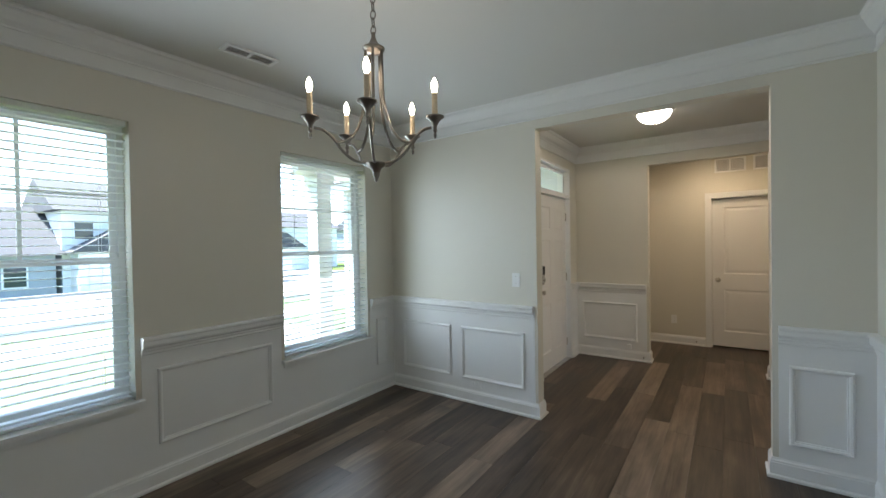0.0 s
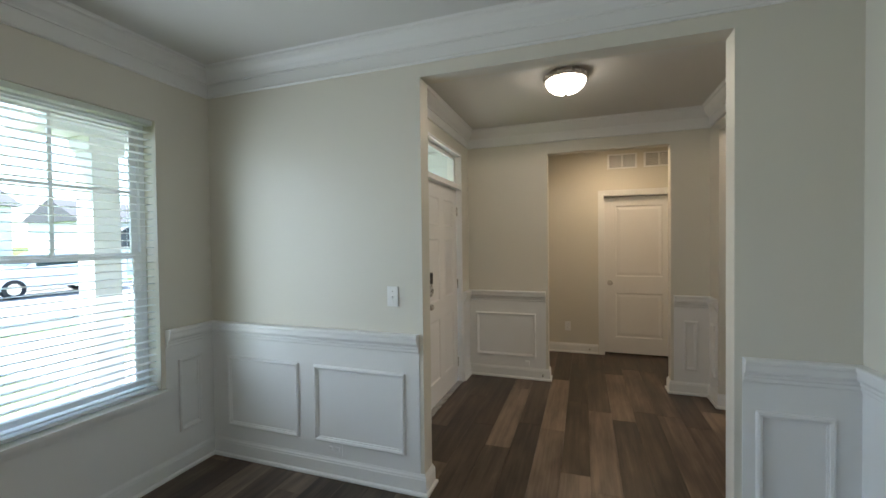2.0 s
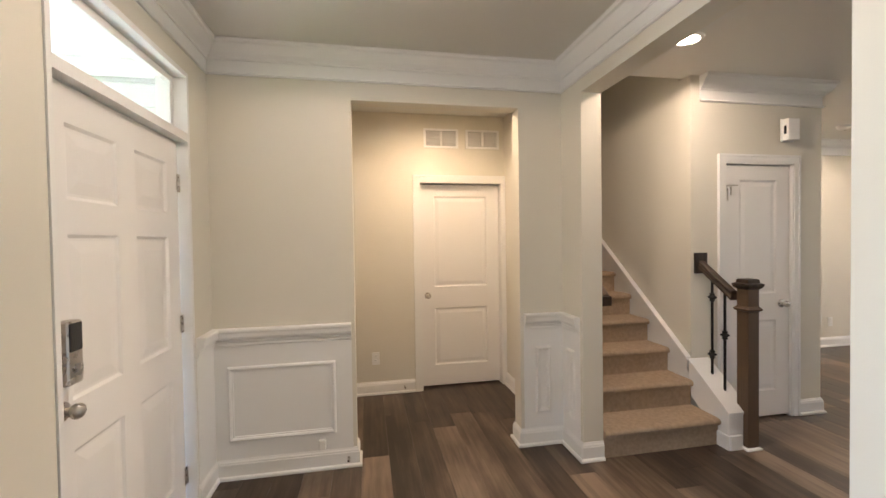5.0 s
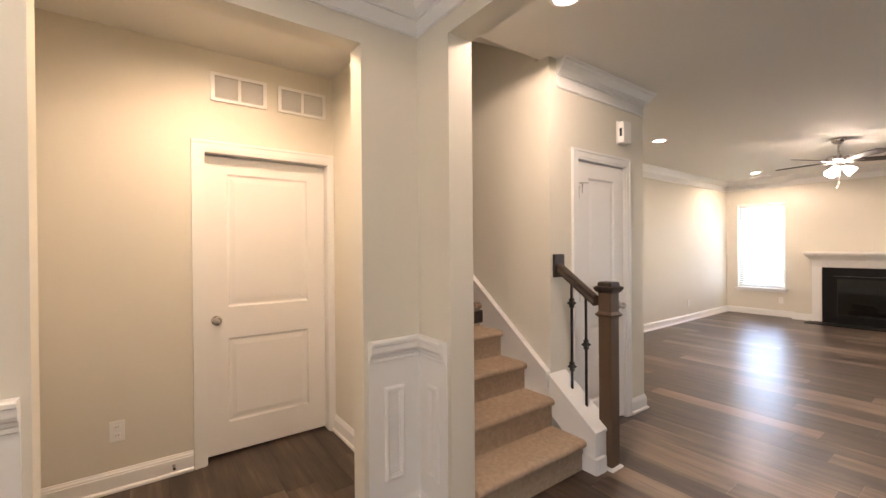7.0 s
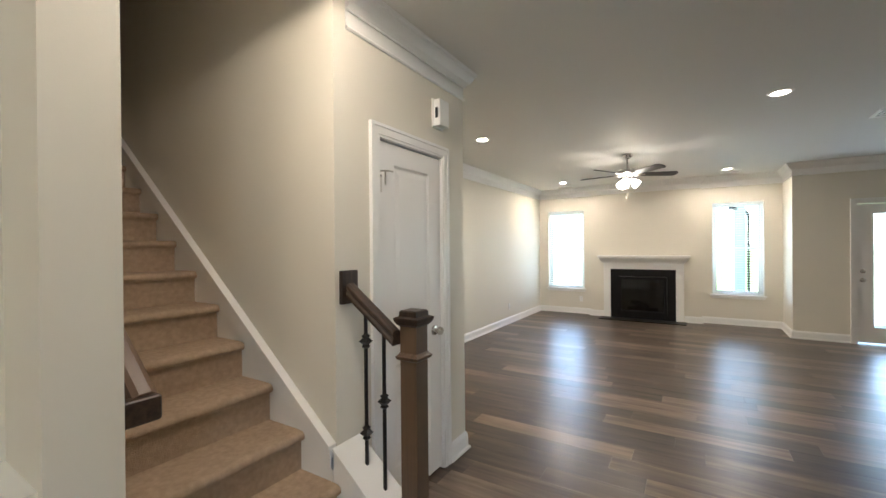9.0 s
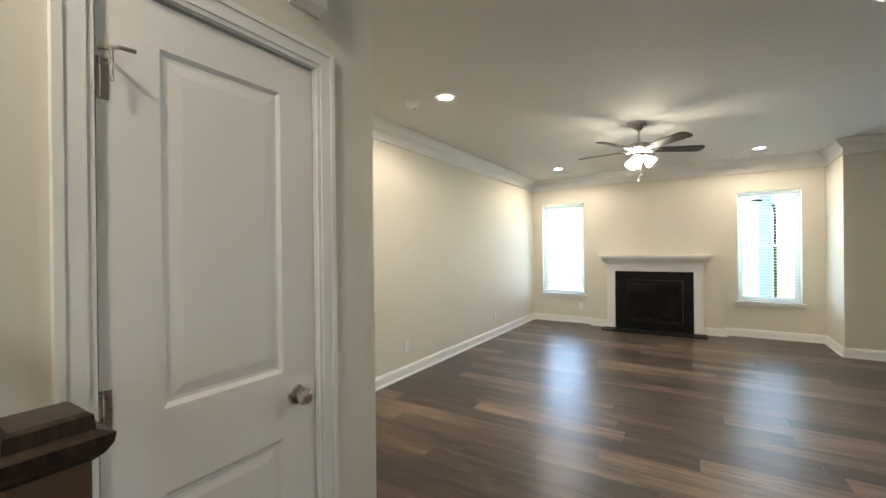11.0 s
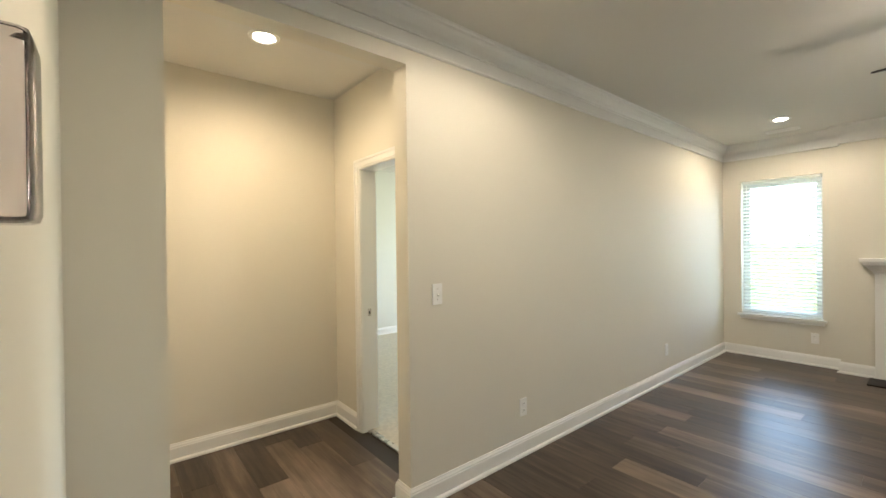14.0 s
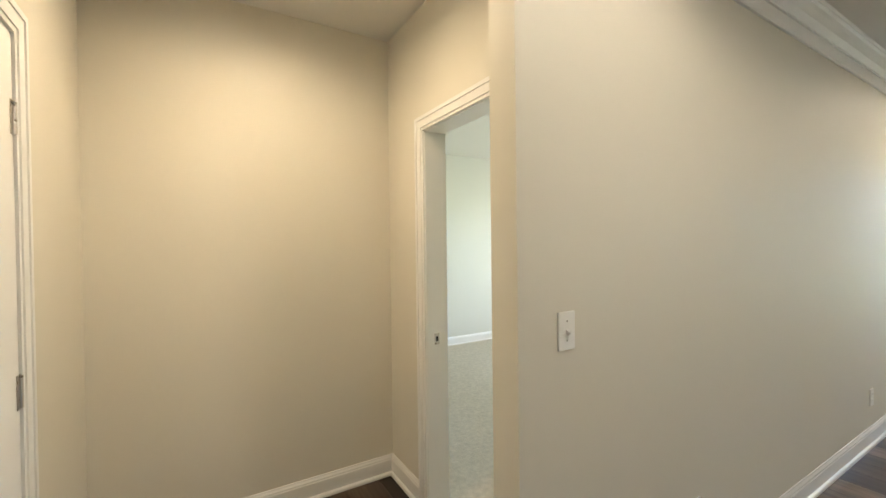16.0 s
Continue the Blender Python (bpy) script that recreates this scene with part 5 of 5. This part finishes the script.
def house(at, w, d, storey, siding, garage, pitch=2.4):
    """A suburban house across the road: its front looks along +x before the turn."""
    ob = thing("house", ("two-storey" if storey == 2 else "low") + " lap-sided house with grey shingle roof", "house", at, "houses across the road")
    h = 2.8 * storey
    part("wall", block(-d, 0, -w / 2, w / 2, 0, h), siding, ob)
    part("siding", clad_wall(bmesh.new(), "y", 0, 1, -w / 2, w / 2, 0, h, 0.22), siding, ob)
    bm = bmesh.new()
    e, r = 0.45, pitch
    pts = [(e, -w / 2 - e, h), (e, w / 2 + e, h), (-d - e, w / 2 + e, h), (-d - e, -w / 2 - e, h), (-d / 2, -w / 2 - e, h + r), (-d / 2, w / 2 + e, h + r)]
    v = [bm.verts.new(q) for q in pts]
    for f in ((0, 1, 5, 4), (2, 3, 4, 5), (0, 4, 3), (1, 2, 5), (0, 3, 2, 1)):
        bm.faces.new([v[i] for i in f])
    part("roof", bm, SHINGLE, ob, "grey shingle roof")
    # gabled bay over the garage
    part("front_bay", block(0.0, 1.6, garage - 2.9, garage + 2.9, 0, 3.0), siding, ob)
    bm = bmesh.new()
    pts = [(2.0, garage - 3.3, 2.95), (2.0, garage + 3.3, 2.95), (2.0, garage, 5.0), (-0.6, garage - 3.3, 2.95), (-0.6, garage + 3.3, 2.95), (-0.6, garage, 5.0)]
    v = [bm.verts.new(q) for q in pts]
    for f in ((0, 1, 2), (3, 5, 4), (0, 2, 5, 3), (1, 4, 5, 2), (0, 3, 4, 1)):
        bm.faces.new([v[i] for i in f])
    part("bay_roof", bm, SHINGLE, ob)
    gd = part("garage_door", block(1.6, 1.66, garage - 2.4, garage + 2.4, 0.02, 2.2), SIDING, ob)
    # raised grey strips put the shade of the panel grooves into colour
    for k in range(1, 4):
        part("groove_shade", block(1.655, 1.664, garage - 2.4, garage + 2.4, 0.55 * k - 0.01, 0.55 * k + 0.01), GREY_SIDING, gd)
    for z in ((0.9, 2.2), (3.7, 5.0))[:storey]:
        for y in (-w * 0.38, -w * 0.18, w * 0.14, w * 0.36):
            if z[0] < 3 and abs(y - garage) < 3.2:
                continue
            wn = part("window", block(0.0, 0.06, y - 0.55, y + 0.55, *z), SIDING, ob)
            part("glass", block(0.05, 0.072, y - 0.46, y + 0.46, z[0] + 0.09, z[1] - 0.09), DARKGLASS, wn)
            part("sash_bar", block(0.06, 0.08, y - 0.46, y + 0.46, (z[0] + z[1]) / 2 - 0.03, (z[0] + z[1]) / 2 + 0.03), SIDING, wn)
    part("front_door", block(0.0, 0.06, -0.5, 0.5, 0.1, 2.2), BRONZE, ob)
    bm = bmesh.new()
    ya, yb = at[1] + garage - 2.5, at[1] + garage + 2.5
    top = [(-21.2, GZ + 0.014), (-21.3, GZ + 0.014), (-32, GZ - FALL + 0.014), (at[0] + 1.7, GZ - FALL + 0.014)]
    rows = [[bm.verts.new((x, y, z + dz)) for y in (ya, yb) for dz in (0, -0.1)] for x, z in top]
    for a, b in zip(rows, rows[1:]):
        for i, j in ((0, 2), (2, 3), (3, 1), (1, 0)):
            bm.faces.new((a[i], a[j], b[j], b[i]))
    bm.faces.new([rows[0][k] for k in (0, 1, 3, 2)])
    bm.faces.new([rows[-1][k] for k in (0, 2, 3, 1)])
    solid("driveway", bm, CONCRETE, "concrete driveway sloping down to the garage", "driveway", kind="structure")


LOW = GZ - FALL
house((-34, 0.3, LOW), 12.6, 9, 1, GREY_SIDING, -3.0, 3.2)
house((-34, 11.4, LOW), 9, 9, 2, SIDING, -1.2)
house((-48, 34, LOW), 13, 9, 2, SIDING, -3.5)
house((-48, 54, LOW), 13, 9, 2, GREY_SIDING, 3.0)
house((-34, -18, LOW), 13, 9, 2, SIDING, 3.0)
house((-34, -36, LOW), 13, 9, 2, GREY_SIDING, 3.0)


def car(at, turn):
    ob = thing("parked_car", "white hatchback car parked along the kerb", "car", at, turn=turn)
    outline = [(-2.15, 0.35), (-2.2, 0.75), (-1.95, 0.95), (-1.0, 1.05), (-0.3, 1.5), (1.2, 1.52), (1.9, 1.1), (2.15, 0.95), (2.2, 0.4)]
    bm = bmesh.new()
    e = [[bm.verts.new((x, y * (0.80 if z > 1.2 else 0.9), z)) for x, z in outline] for y in (-1, 1)]
    n = len(outline)
    for i in range(n):
        bm.faces.new((e[0][i], e[0][(i + 1) % n], e[1][(i + 1) % n], e[1][i]))
    bm.faces.new(e[0])
    bm.faces.new(e[1][::-1])
    part("body", bevelled(bm, 0.05, 2), CARPAINT, ob, "", True)
    for s in (-1, 1):
        part("side_window", block(-0.75, 1.45, s * 0.86 - 0.03, s * 0.86 + 0.03, 1.06, 1.42, 0.02), DARKGLASS, ob)
        part("headlight", block(-2.19, -2.08, s * 0.62 - 0.16, s * 0.62 + 0.16, 0.68, 0.82, 0.02), DARKGLASS, ob)
        for x in (-1.35, 1.35):
            ty = part("tyre", turned(lathe([(0.20, -0.10), (0.32, -0.10), (0.34, 0), (0.32, 0.10), (0.20, 0.10), (0.20, -0.10)], 24), pose(x, s * 0.82, 0.34, 90)), RUBBER, ob, "", True)
            part("rim", turned(lathe([(0, 0.09), (0.12, 0.085), (0.20, 0.09), (0.20, -0.09), (0, -0.09)], 20), pose(x, s * 0.82, 0.34, 90)), NICKEL, ty)
    part("windscreen", turned(block(-0.02, 0.02, -0.70, 0.70, -0.38, 0.38), pose(-0.66, 0, 1.28, 0, 58, 0)), DARKGLASS, ob)


car((-19.6, 10.4, GZ + 0.006), 90)

# ---- floor planks ----
PW, PL = 0.182, 1.22


def plank_mesh(l, w=PW):
    b = 0.0010
    v = []
    for z, i in ((-0.006, 0.0003), (-0.0007, 0.0003), (0.0, b)):
        v += [(i, i, z), (w - i, i, z), (w - i, l - i, z), (i, l - i, z)]
    f = [(8, 9, 10, 11)]
    for k in (0, 4):
        f += [(k + i, k + (i + 1) % 4, k + 4 + (i + 1) % 4, k + 4 + i) for i in range(4)]
    return v, f


floor_ob = bpy.data.objects["floor"]
meshes = {}
rest_v, rest_f = [], []
near = 0
row = 0
x = -3.03
while x < 9.38:
    y = -1.6 - random.uniform(0, PL)
    last = 8.38
    while y < last:
        a, b = max(y, -1.6), min(y + PL, last)
        cxm, cym = x + PW / 2, (a + b) / 2
        y += PL
        if b - a < 0.05 or (cxm < -1.95 and a > 3.12) or (x > 4.58 and a > 7.0) or (cxm > 9.3):
            continue
        if x > 4.4 and b > 7.05:
            b = 7.05
        l = round(b - a, 3)
        close = (-2.3 < cxm < 0.9 and 0.6 < cym < 5.6) or (0.9 < cxm < 7.4 and 3.4 < cym < 7.0)
        if close and near < 300:
            if l not in meshes:
                me = bpy.data.meshes.new("floor_plank")
                me.from_pydata(*[plank_mesh(l)[0], [], plank_mesh(l)[1]])
                me.materials.append(PLANK)
                meshes[l] = me
            ob = new("floor_plank", meshes[l])
            ob.location = (x, a, 0)
            ob.parent = floor_ob
            near += 1
        else:
            v, f = plank_mesh(l)
            n = len(rest_v)
            rest_v += [(p[0] + x, p[1] + a, p[2]) for p in v]
            rest_f += [tuple(i + n for i in q) for q in f]
    x += PW
    row += 1
me = bpy.data.meshes.new("floor_planks")
me.from_pydata(rest_v, [], rest_f)
me.materials.append(PLANK_REST)
ob = new("floor_planks", me)
ob.parent = floor_ob
tagged(ob, "brown wood-look vinyl planks", "", "", "stuff")
